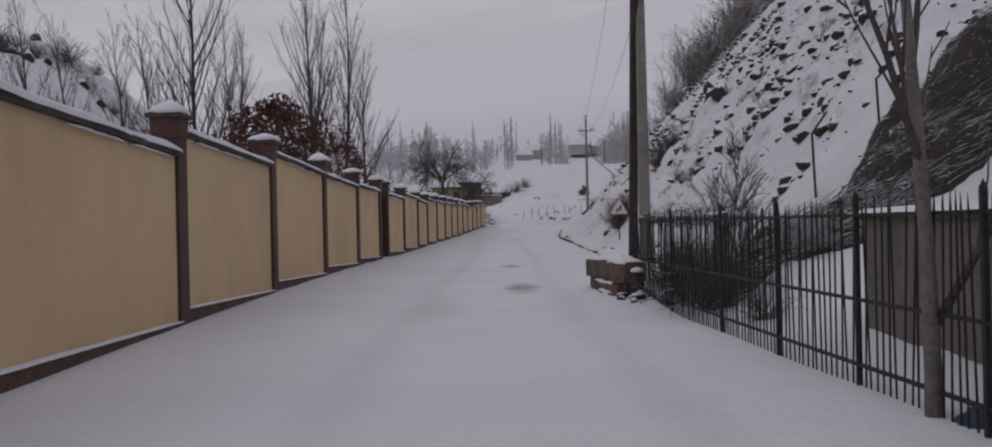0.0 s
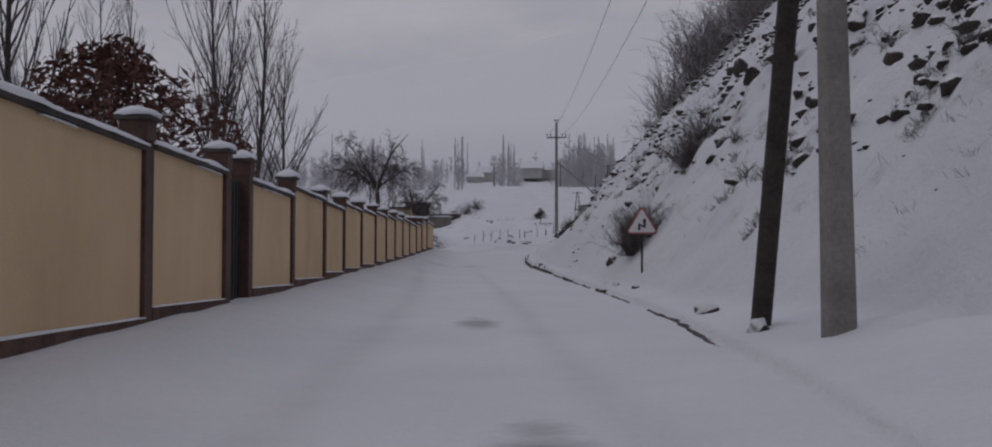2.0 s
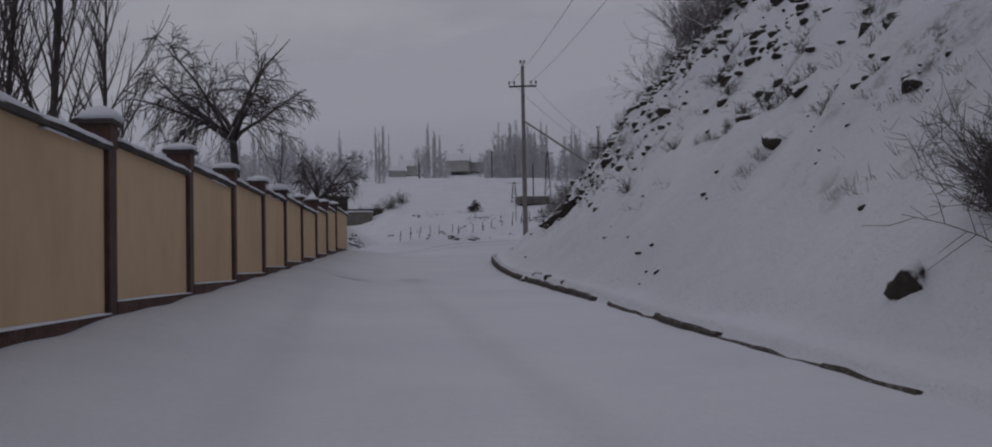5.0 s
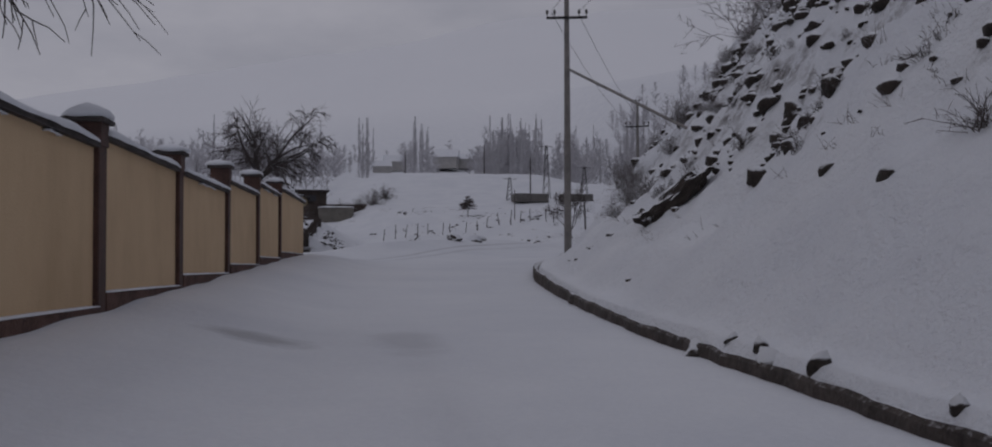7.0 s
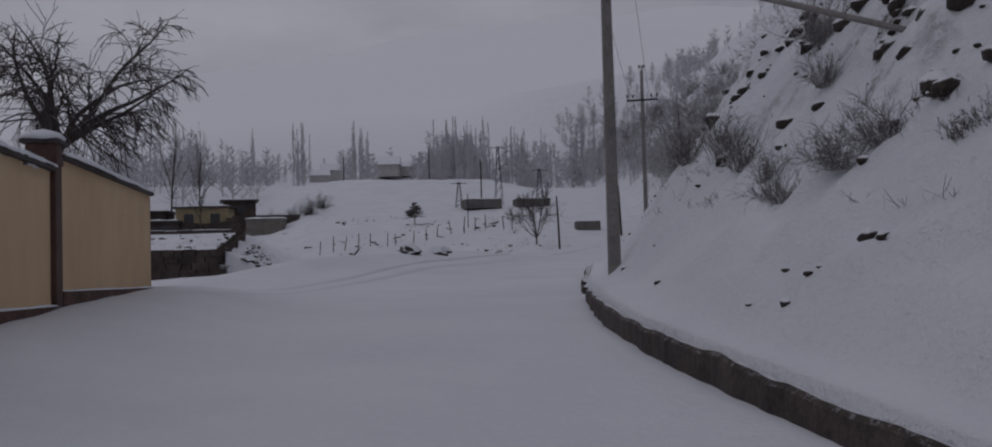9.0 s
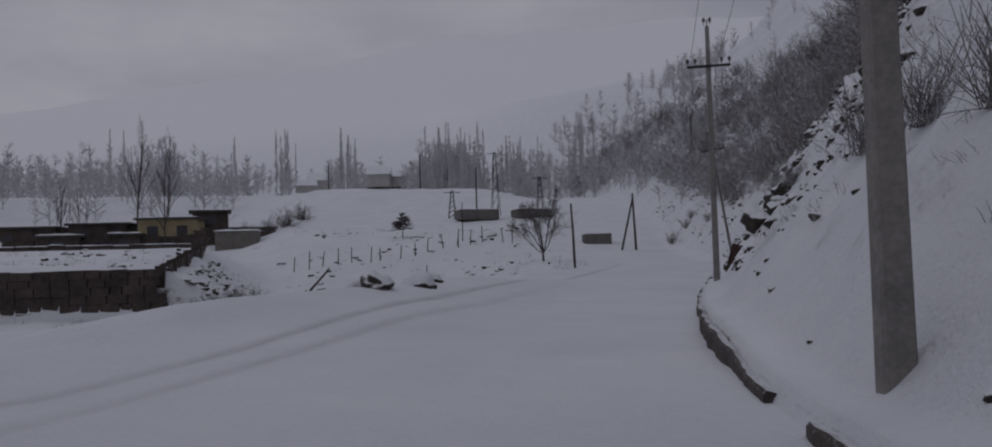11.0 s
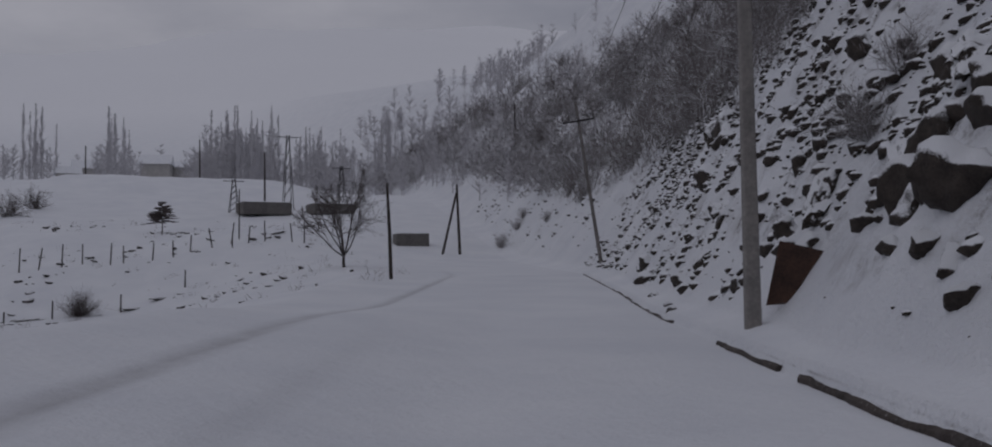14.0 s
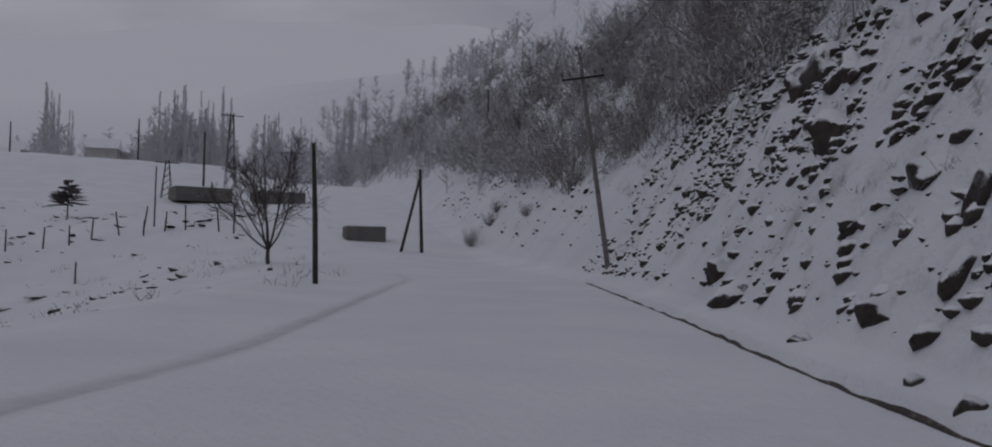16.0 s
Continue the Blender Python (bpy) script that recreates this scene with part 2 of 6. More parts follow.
# ---- mesh helpers ----
class Mesh:
    """Vertices and faces gathered in lists."""

    def __init__(self):
        self.v, self.f = [], []

    def box(self, m, sx, sy, sz, taper=1.0, bevel=0.0):
        """A box that stands on the origin of m, with chamfered upright edges."""
        b, o = bevel, len(self.v)
        ring = [(-1, -1, 1, 0), (-1, -1, 0, 1), (-1, 1, 0, -1), (-1, 1, 1, 0), (1, 1, -1, 0), (1, 1, 0, -1), (1, -1, 0, 1), (1, -1, -1, 0)] if b else [
            (-1, -1, 0, 0), (-1, 1, 0, 0), (1, 1, 0, 0), (1, -1, 0, 0)]
        k = len(ring)
        for z, t in ((0, 1.0), (sz, taper)):
            for x, y, bx, by in ring:
                self.v.append(m @ Vector(((x * sx / 2 + bx * b) * t, (y * sy / 2 + by * b) * t, z)))
        for i in range(k):
            j = (i + 1) % k
            self.f.append((o + j, o + i, o + k + i, o + k + j))
        self.f.append(tuple(range(o, o + k)))
        self.f.append(tuple(range(o + 2 * k - 1, o + k - 1, -1)))

    def tube(self, pts, radii, n=6, cap=True):
        o = len(self.v)
        side = None
        for i, (p, r) in enumerate(zip(pts, radii)):
            a, b = pts[max(i - 1, 0)], pts[min(i + 1, len(pts) - 1)]
            d = (b - a).normalized()
            if side is None:
                side = d.orthogonal().normalized()
            side = (side - d * side.dot(d)).normalized()
            up = d.cross(side)
            for k in range(n):
                w = 2 * math.pi * k / n
                self.v.append(p + (side * math.cos(w) + up * math.sin(w)) * r)
        for i in range(len(pts) - 1):
            for k in range(n):
                j = (k + 1) % n
                self.f.append((o + i * n + k, o + i * n + j, o + i * n + n + j, o + i * n + n + k))
        if cap:
            e = o + (len(pts) - 1) * n
            self.f.append(tuple(range(e, e + n)))
            self.f.append(tuple(range(o + n - 1, o - 1, -1)))

    def lathe(self, m, profile, n=10):
        o = len(self.v)
        for r, z in profile:
            for k in range(n):
                w = 2 * math.pi * k / n
                self.v.append(m @ Vector((r * math.cos(w), r * math.sin(w), z)))
        for i in range(len(profile) - 1):
            for k in range(n):
                j = (k + 1) % n
                self.f.append((o + i * n + k, o + i * n + j, o + i * n + n + j, o + i * n + n + k))
        self.f.append(tuple(range(o + n - 1, o - 1, -1)))
        e = o + (len(profile) - 1) * n
        self.f.append(tuple(range(e, e + n)))

    def data(self, name, mat, smooth=False):
        d = bpy.data.meshes.new(name)
        d.from_pydata([tuple(p) for p in self.v], [], self.f)
        d.materials.append(mat)
        if smooth:
            d.polygons.foreach_set("use_smooth", [True] * len(d.polygons))
        d.update()
        return d


def part(name, mb, mat, parent=None, label="", smooth=False, m=None):
    """One mesh object, at the pose m within its parent."""
    ob = new(name, mb.data(name, mat, smooth) if isinstance(mb, Mesh) else mb)
    if parent is not None:
        ob.parent = parent
    if m is not None:
        ob.matrix_basis = m
    return tagged(ob, label)


def thing(name, label, category, m, group="", kind=""):
    ob = new(name)
    ob.empty_display_size = 0.2
    ob.matrix_basis = m
    return tagged(ob, label, category, group, kind)


# ---- the lie of the land ----
KERB_Y = [-40, 5, 14, 16.3, 19.5, 26, 31, 38, 46.5, 54, 58, 63, 66.3, 69.2, 75, 79.5, 84.6, 90.8, 96.5, 101, 105.4, 117.3, 121, 147, 170, 200, 300]
KERB_X = [4.6, 2.95, 2.4, 2.1, 2.7, 3.62, 3.92, 4.08, 4.1, 3.98, 4.06, 4.47, 4.82, 5.5, 7.2, 8.85, 11.2, 14.2, 17.12, 19.42, 21.85, 27.9, 29.8, 38, 45, 53, 70]
ROAD_Y = [-40, 0, 18, 28, 41, 55, 63, 70, 80, 90, 100, 117, 130, 145, 152, 163, 180, 200, 215, 260, 350, 600, 1000]
ROAD_Z = [0.3, 0.48, 0.45, 0.42, 0.5, 0.75, 0.95, 1.18, 1.44, 1.6, 1.74, 2.3, 2.7, 3.4, 4.6, 6.2, 8.6, 12.0, 14.0, 16, 29, 62, 150]
FIELD_Y = [-40, 60, 75, 90, 100, 110, 120, 130, 140, 144, 150, 157, 163, 172, 180, 190, 200, 213, 225, 260, 350, 600, 1000]
FIELD_Z = [-0.2, 0.5, 0.9, 1.5, 1.1, 0.7, 0.4, 0.15, 0.0, 0.6, 2.6, 4.3, 5.7, 6.9, 8.1, 9.8, 12.0, 15.5, 16.2, 17.2, 28, 60, 150]
GULLY_Y = [80, 92, 100, 110, 120, 132, 142, 150, 157, 166, 175]
GULLY_Z = [1.3, 1.2, 0.3, 0.2, 0.2, 0.1, 0.3, 1.5, 2.8, 5.2, 5.9]
LIFT_Y = [-40, 15, 18, 24, 45, 48, 56, 60, 63, 68, 71, 74, 76.5, 78, 81, 84, 100, 106, 118, 124, 400]
LIFT_Z = [0.02, 0.02, 0.06, 0.08, 0.1, 0.15, 0.17, 0.2, 0.26, 0.28, 0.24, 0.12, 0.16, 0.3, 0.26, 0.16, 0.1, 0.1, 0.1, 0.0, 0.0]
TOE_Y = [-40, 12, 18, 24, 30, 38, 44, 50, 60, 70, 78, 90, 118, 135, 170, 300]
TOE_W = [4.4, 4.0, 2.3, 1.1, 0.5, 0.4, 0.25, 0.2, 0.2, 0.5, 0.3, 0.55, 0.7, 1.2, 1.5, 3.0]
STEEP_Y = [-40, 10, 24, 40, 55, 64, 72, 80, 90, 104, 120, 150, 200, 300]
STEEP = [0.8, 0.9, 1.08, 1.19, 1.04, 1.04, 1.12, 1.24, 1.3, 1.32, 1.25, 1.1, 1.05, 0.8]


WALL_Y = [-8.0, -3.5, 1.1, 5.5, 10.75, 15.25, 19.75, 23.8, 27.0, 28.3, 31.6, 35.3, 38.4, 42.0, 45.5, 48.8, 52.1, 55.5, 59.0, 62.4, 65.6, 68.8, 73.8]


def wall_x(y):
    return float(np.interp(y, [-8, 6.5, 11, 19, 24, 31, 41.7, 59, 65.5, 73.8], [-2.4, -3.27, -3.5, -3.55, -3.45, -3.1, -2.68, -1.87, -1.45, -0.9]))


def wall_base(y):
    return float(np.interp(y, [-8, 10.5, 19.8, 31, 41.7, 50, 59, 65.5, 69, 73.8], [0.42, 0.5, 0.6, 0.7, 0.86, 0.99, 1.18, 1.36, 1.48, 1.56]))


def wall_top(y):
    return float(np.interp(y, [-8, 10.5, 15, 24, 31, 36, 41.7, 45, 59, 65.5, 68.8, 73.8], [2.86, 2.98, 3.1, 3.06, 2.98, 2.93, 3.0, 3.06, 3.14, 3.34, 3.42, 3.5]))


def eased(y, ys, vs, width=1.4):
    """Straight pieces with their corners rounded off."""
    return sum(w * float(np.interp(y + k * width, ys, vs)) for k, w in ((-1, 0.25), (0, 0.5), (1, 0.25)))


def kerb_x(y):
    return eased(y, KERB_Y, KERB_X)


def road_z(y):
    return eased(y, ROAD_Y, ROAD_Z, 3.0)


def rut_depth(d, y):
    """Old wheel tracks along the road: 0 to 1."""
    if d > -0.5 or d < -11:
        return 0.0
    x = kerb_x(y) + d
    bend = float(np.interp(y, [70, 80, 87, 96, 106, 135], [-8.0, -6.6, -5.95, -6.2, -6.5, -6.5]))
    total = 0.0
    for off, start, stop, depth, width in ((d - bend, 72, 128, 0.8, 0.15), (d - bend - 1.15, 70, 97, 0.5, 0.15), (x - 1.45, -20, 60, 0.22, 0.2), (x + 0.75, -20, 60, 0.22, 0.24)):
        wander = 0.12 * math.sin(y * 0.17 + start)
        fade = max(0.0, min(1.0, (y - start) / 10, (stop - y) / 14))
        total = max(total, depth * fade * math.exp(-((off + wander) / width) ** 2))
    return total


def step(a, b, v):
    t = max(0.0, min(1.0, (v - a) / (b - a)))
    return t * t * (3 - 2 * t)


def mountain(x, y):
    """The slope that closes the valley."""
    q = x / y * 1500
    ridge = sum(float(np.interp(q + k * 90, [-1600, -700, -350, -90, 120, 350, 800, 2000], [110, 185, 255, 305, 350, 390, 440, 500])) for k in (-2, -1, 0, 1, 2)) / 5
    g = min(1.0, (y - 330) / 1170)
    return 27 + (ridge - 27) * g ** 1.15 + 18 * g * noise.fractal((x * 0.003, y * 0.003, 0.0), 1.0, 2.0, 4)


def height(d, y):
    """Ground level at d metres right of the kerb line."""
    r = road_z(y)
    x = kerb_x(y) + d
    if y > 330:
        e = max(0.0, d - 3)
        hill = 0.8 * (e if e < 34 else 34 + (e - 34) * 0.3) * step(700, 330, y)
        return mountain(x, y) + hill
    if d <= 0.04:
        z = r + 0.02 * noise.noise((x * 0.5, y * 0.5, 3.0)) - 0.03 * rut_depth(d, y) + 0.13 * step(-1.6, -0.1, d) * step(26, 18, y) * step(11, 14, y)
        z += 0.36 * step(-3.2, -6.3, d) * step(78, 86, y) * step(106, 96, y)
        edge = float(np.interp(y, [60, 76, 84, 88, 92, 100, 110, 120, 140], [9.5, 9.2, 8.0, 6.8, 7.1, 8.2, 8.8, 9.8, 11])) + 0.5 * noise.noise((y * 0.13, 7.1, 0.0))
        if d < -edge + 1.5:
            out = -edge - d
            berm = float(np.interp(y, [80, 86, 94, 104, 120], [0.35, 0.25, 0.25, 0.12, 0.15])) * math.exp(-((out - 0.7) / 1.1) ** 2) * min(1.0, max(0.0, (y - 76) / 8)) * max(0.0, min(1.0, (150 - y) / 20))
            t = max(0.0, min(1.0, (out + 0.5) / float(np.interp(y, [95, 125], [8.0, 12.0]))))
            t = t * t * (3 - 2 * t)
            field = float(np.interp(y, FIELD_Y, FIELD_Z))
            gully = float(np.interp(y, GULLY_Y, GULLY_Z))
            gully += (float(np.interp(y, [119.6, 120.4, 142, 175], [0.2, 2.85, 4.6, 5.6])) - gully) * step(2.2, -3.4, x) * step(108, 118, y)
            field += (gully - field) * step(8.5, 0.0, x) * step(86, 94, y) * step(172, 150, y)
            field += 0.22 * max(0.0, x - 11.5) * step(118, 130, y) * step(166, 155, y) - 0.9 * step(9, 5, x) * step(195, 212, y) * step(260, 235, y)
            field -= 1.7 * step(5, -3, x) * step(150, 165, y) * step(215, 195, y)
            field += 25 * step(-30, -62, x) * math.exp(-((y - 118) / 40) ** 2)
            z = z * (1 - t) + field * t + berm
            rough = min(1.0, max(0.0, (out - 0.3) / 4)) * (0.6 if y > 74 else 0.2)
            z += rough * (0.35 * noise.noise((x * 0.16, y * 0.16, 1.0)) + 0.3 * abs(noise.noise((x * 0.5, y * 0.5, 5.0))) + 0.16 * noise.noise((x * 1.1, y * 1.1, 5.0)))
        if y < 79:
            near = x - wall_x(y)
            bank = wall_base(y) + 0.04 - r
            z = z + (bank - (z - r)) * step(2.6, 0.25, near) * step(79, 75, y) * (1.0 + 0.12 * noise.noise((y * 0.8, 2.2, 0.0)))
        return z
    z = r + 0.13 * step(26, 18, y) * step(11, 14, y) + eased(y, LIFT_Y, LIFT_Z, 0.7) * min(1.0, (d - 0.04) / 0.12)
    toe, steep = eased(y, TOE_Y, TOE_W), eased(y, STEEP_Y, STEEP, 3.0)
    toe += 0.3 * noise.noise((y * 0.4, 0.0, 9.0))
    e = max(0.0, d - toe)
    z += 0.22 * min(d, toe)
    soft = e * e / (e + 0.28)
    z += steep * (soft if soft < 34 else 34 + (soft - 34) * 0.35)
    z -= 0.8 * math.exp(-((e - 2.5) / 1.5) ** 2) * step(54, 60, y) * step(74, 68, y)
    lumps = abs(noise.noise((x * 0.85, y * 0.85, 12.0))) + 0.6 * abs(noise.noise((x * 1.9, y * 1.9, 15.0)))
    z += min(1.0, max(0.0, d - 0.3) / 1.5) * (0.26 + 0.16 * min(1.0, max(0.0, e - 1.5) / 2.0)) * (lumps - 0.35)
    bumpy = min(1.0, d / 2.0)
    z += bumpy * 0.08 * noise.noise((x * 1.3, y * 1.3, 2.0))
    wild = min(1.0, e / 3.0)
    z += wild * (0.55 * noise.noise((x * 0.22, y * 0.22, 4.0)) + 0.38 * noise.noise((x * 0.7, y * 0.7, 6.0)))
    z += min(1.0, e / 1.2) * 0.12 * noise.noise((x * 2.3, y * 2.3, 8.0))
    if y < 130:
        z += min(1.0, max(0.0, e - 1.0) / 3.0) * 0.3 * max(0.0, noise.noise((x * 1.25, y * 1.5, 17.0)))
    if e > 6:
        z += min(1.0, (e - 6) / 10) * 2.0 * noise.noise((x * 0.07, y * 0.07, 2.0))
    return z


def ground_at(x, y):
    return height(x - kerb_x(y), y)


def spread(start, stop, step, grow=1.0):
    out = [start]
    while out[-1] < stop:
        out.append(out[-1] + step)
        step *= grow
    return out


cols = [-v for v in reversed(spread(12.0, 2600, 1.0, 1.055))] + spread(-11.4, -8.3, 0.3)[:-1] + spread(-8.2, -0.3, 0.15)[:-1]
cols += [-0.25, -0.15, -0.06, 0.0, 0.04, 0.1, 0.16, 0.24, 0.34, 0.46, 0.6, 0.76] + spread(0.95, 8, 0.19)[:-1] + spread(8.2, 20, 0.36)[:-1] + spread(20.5, 2600, 1.0, 1.07)
rows = [-v for v in reversed(spread(9, 900, 1.0, 1.25))] + spread(-8.4, 20, 0.36)[:-1] + spread(20, 114, 0.26)[:-1] + spread(114, 126, 0.4) + spread(127.5, 240, 1.4) + spread(244, 2900, 4.5, 1.06)
kerb_rows = [kerb_x(y) for y in rows]
gv = [(k + d, y, height(d, y)) for y, k in zip(rows, kerb_rows) for d in cols]
nc = len(cols)
gf = [(i * nc + j, i * nc + j + 1, (i + 1) * nc + j + 1, (i + 1) * nc + j) for i in range(len(rows) - 1) for j in range(nc - 1)]
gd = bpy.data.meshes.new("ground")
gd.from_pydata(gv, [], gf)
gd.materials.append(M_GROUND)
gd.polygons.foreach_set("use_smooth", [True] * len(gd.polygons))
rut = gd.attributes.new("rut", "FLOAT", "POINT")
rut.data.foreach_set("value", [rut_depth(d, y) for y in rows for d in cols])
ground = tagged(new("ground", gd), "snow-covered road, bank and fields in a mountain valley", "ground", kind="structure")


# ---- boundary wall ----
def wavy_slab(mb, a, b, width, thick, seed, side=0.0, n=22):
    """A soft strip of snow from a to b with an uneven edge and rounded top."""
    along = (b - a).normalized()
    across = Vector((along.y, -along.x, 0)).normalized()
    o = len(mb.v)
    for i in range(n + 1):
        t = i / n
        c = a.lerp(b, t) + across * side
        g = noise.noise((t * 9 + seed, seed, 0.3))
        h = noise.noise((t * 5 + seed, seed, 4.3))
        th = thick * (1 + 0.45 * h)
        w = width * (1 + 0.14 * g)
        fade = min(1.0, 6 * t + 0.55, 6 * (1 - t) + 0.55)
        for u, v in ((-0.5, 0.0), (-0.47, 0.55), (-0.3, 0.95), (0.05, 1.0), (0.34, 0.9), (0.5, 0.5), (0.52, -0.06)):
            mb.v.append(c + across * (u * w * (1 + 0.1 * g)) + Vector((0, 0, v * th * fade)))
    for i in range(n):
        for k in range(6):
            p = o + i * 7 + k
            mb.f.append((p, p + 7, p + 8, p + 1))
    mb.f.append(tuple(range(o, o + 7)))
    mb.f.append(tuple(range(o + n * 7 + 6, o + n * 7 - 1, -1)))


def wall_run(mb, y0, y1, zlow, zhigh, width, n=4):
    """A straight piece of wall between two pillars, between two sloping levels."""
    o = len(mb.v)
    for i in range(n + 1):
        y = y0 + (y1 - y0) * i / n
        x = wall_x(y)
        for s, f in ((-1, zlow), (-1, zhigh), (1, zhigh), (1, zlow)):
            mb.v.append(Vector((x + s * width / 2, y, f(y))))
    for i in range(n):
        for k in range(4):
            p, q = o + i * 4 + k, o + i * 4 + (k + 1) % 4
            mb.f.append((p, q, q + 4, p + 4))
    mb.f.append((o + 3, o + 2, o + 1, o))
    e = o + n * 4
    mb.f.append((e, e + 1, e + 2, e + 3))


# the coping's level at the middle of each bay
BAY_TOP = [2.52, 2.55, 2.58, 2.62, 2.78, 2.89, 2.78, 2.76, 0.0, 2.67, 2.79, 2.68, 2.8, 2.81, 2.85, 2.88, 2.93, 2.97, 2.88, 3.0, 3.17, 3.26]
boundary_wall = thing("boundary_wall", "ochre stucco boundary wall with brown pillars and snowy coping", "wall", Matrix(), kind="structure")
for i, y in enumerate(WALL_Y):
    x, zb, zt = wall_x(y), wall_base(y) - 0.5, wall_top(y)
    last = i == len(WALL_Y) - 1
    w = 0.16 if last else 0.30
    pil = Mesh()
    pil.box(pose(x, y, zb), w, w, zt - zb - 0.24, 1.0, 0.012)
    if not last:
        pil.box(pose(x, y, zt - 0.26), w + 0.035, w + 0.035, 0.26, 1.0, 0.012)
    pillar = part("pillar", pil, M_PILLAR, boundary_wall, "dark brown painted pillar")
    if not last:
        cap = Mesh()
        cap.box(pose(x, y, zt - 0.02), w + 0.13, w + 0.13, 0.045, 1.0)
        cap.box(pose(x, y, zt + 0.025), w + 0.11, w + 0.11, 0.09, 0.12)
        part("cap", cap, M_COPING, pillar, "thin pyramid cap")
        sn = Mesh()
        r = (w + 0.11) * 0.62 * random.uniform(0.88, 1.0)
        hgt = random.uniform(0.05, 0.11)
        lean = random.uniform(-0.03, 0.03)
        sn.lathe(pose(x + lean, y, zt + 0.025, 0, 0, 45), [(r * 1.0, 0.0), (r * 1.05, 0.035), (r * 0.84, 0.06 + hgt * 0.3), (r * 0.45, 0.065 + hgt * 0.75), (r * 0.1, 0.07 + hgt)], 12)
        for v in sn.v:
            v += Vector((0.03 * noise.noise(v * 4), 0.03 * noise.noise(v * 4 + Vector((9, 0, 0))), 0.02 * noise.noise(v * 6)))
        part("snow_cap", sn, M_SNOW, pillar, "cap of fresh snow", True)
    if last:
        continue
    y1 = WALL_Y[i + 1]
    if 26 < y < 28:
        door = Mesh()
        door.box(pose(wall_x(27.6), 27.65, 0.55), 0.06, 1.02, 2.1, 1.0, 0.01)
        for k in range(5):
            door.box(pose(wall_x(27.6) + 0.035, 27.25 + 0.2 * k, 0.6), 0.02, 0.05, 2.0)
        part("door", door, M_IRON, boundary_wall, "narrow dark metal door between two pillars")
        continue
    ya, yb = y + 0.13, y1 - (0.07 if i == len(WALL_Y) - 2 else 0.13)
    low, ledge = (lambda v: wall_base(v) - 0.5), (lambda v: wall_base(y) * 0.6 + wall_base(y1) * 0.4 + 0.2 - 0.02 * (v - y))
    crown = lambda v: BAY_TOP[i] - 0.022 * (v - (y + y1) / 2)
    top = lambda v: crown(v) - 0.06
    mb = Mesh()
    wall_run(mb, ya, yb, ledge, top, 0.2)
    part("panel", mb, M_STUCCO, boundary_wall, "ochre stucco panel with faint streaks")
    mb = Mesh()
    wall_run(mb, ya, yb, low, ledge, 0.31)
    part("plinth", mb, M_PLINTH, boundary_wall, "grimy brown plinth")
    mb = Mesh()
    wall_run(mb, ya, yb, top, crown, 0.34)
    part("coping", mb, M_COPING, boundary_wall)
    mb = Mesh()
    wavy_slab(mb, Vector((wall_x(ya), ya, crown(ya) - 0.01)), Vector((wall_x(yb), yb, crown(yb) - 0.01)), 0.36, 0.085, i * 3.1)
    part("coping_snow", mb, M_SNOW, boundary_wall, "soft strip of snow on the coping", True)
    mb = Mesh()
    wavy_slab(mb, Vector((wall_x(ya) + 0.13, ya, ledge(ya) - 0.01)), Vector((wall_x(yb) + 0.13, yb, ledge(yb) - 0.01)), 0.08, 0.022, i * 5.3 + 1)
    part("ledge_snow", mb, M_SNOW, boundary_wall, "thin line of snow on the ledge", True)
    if i % 2 == 0 or y < 30:
        for k in range(2 + i % 2):
            t = random.uniform(0.1, 0.75)
            ys, ye = ya + (yb - ya) * t, ya + (yb - ya) * min(0.97, t + random.uniform(0.1, 0.25))
            mb = Mesh()
            wavy_slab(mb, Vector((wall_x(ys) + 0.12, ys, top(ys) - 0.035)), Vector((wall_x(ye) + 0.12, ye, top(ye) - 0.035)), 0.07, 0.03, i + k * 2.2, n=8)
            part("snow_lump", mb, M_SNOW, boundary_wall, "", True)


# ---- bare trees and brush ----
def bent(p, d, length, wander, steps, rise=0.0):
    """Points of a crooked twig from p along d."""
    pts = [p.copy()]
    d = d.normalized()
    for _ in range(steps):
        d = (d + Vector((random.gauss(0, wander), random.gauss(0, wander), random.gauss(0, wander) + rise))).normalized()
        pts.append(pts[-1] + d * (length / steps))
    return pts, d


def along(pts, t):
    k = min(int(t * (len(pts) - 1)), len(pts) - 2)
    f = t * (len(pts) - 1) - k
    return pts[k].lerp(pts[k + 1], f), (pts[k + 1] - pts[k]).normalized()


def sideways(d, angle, spin=None):
    s = d.orthogonal().normalized()
    s.rotate(Matrix.Rotation(random.uniform(0, 2 * math.pi) if spin is None else spin, 3, d))
    return d * math.cos(angle) + s * math.sin(angle)


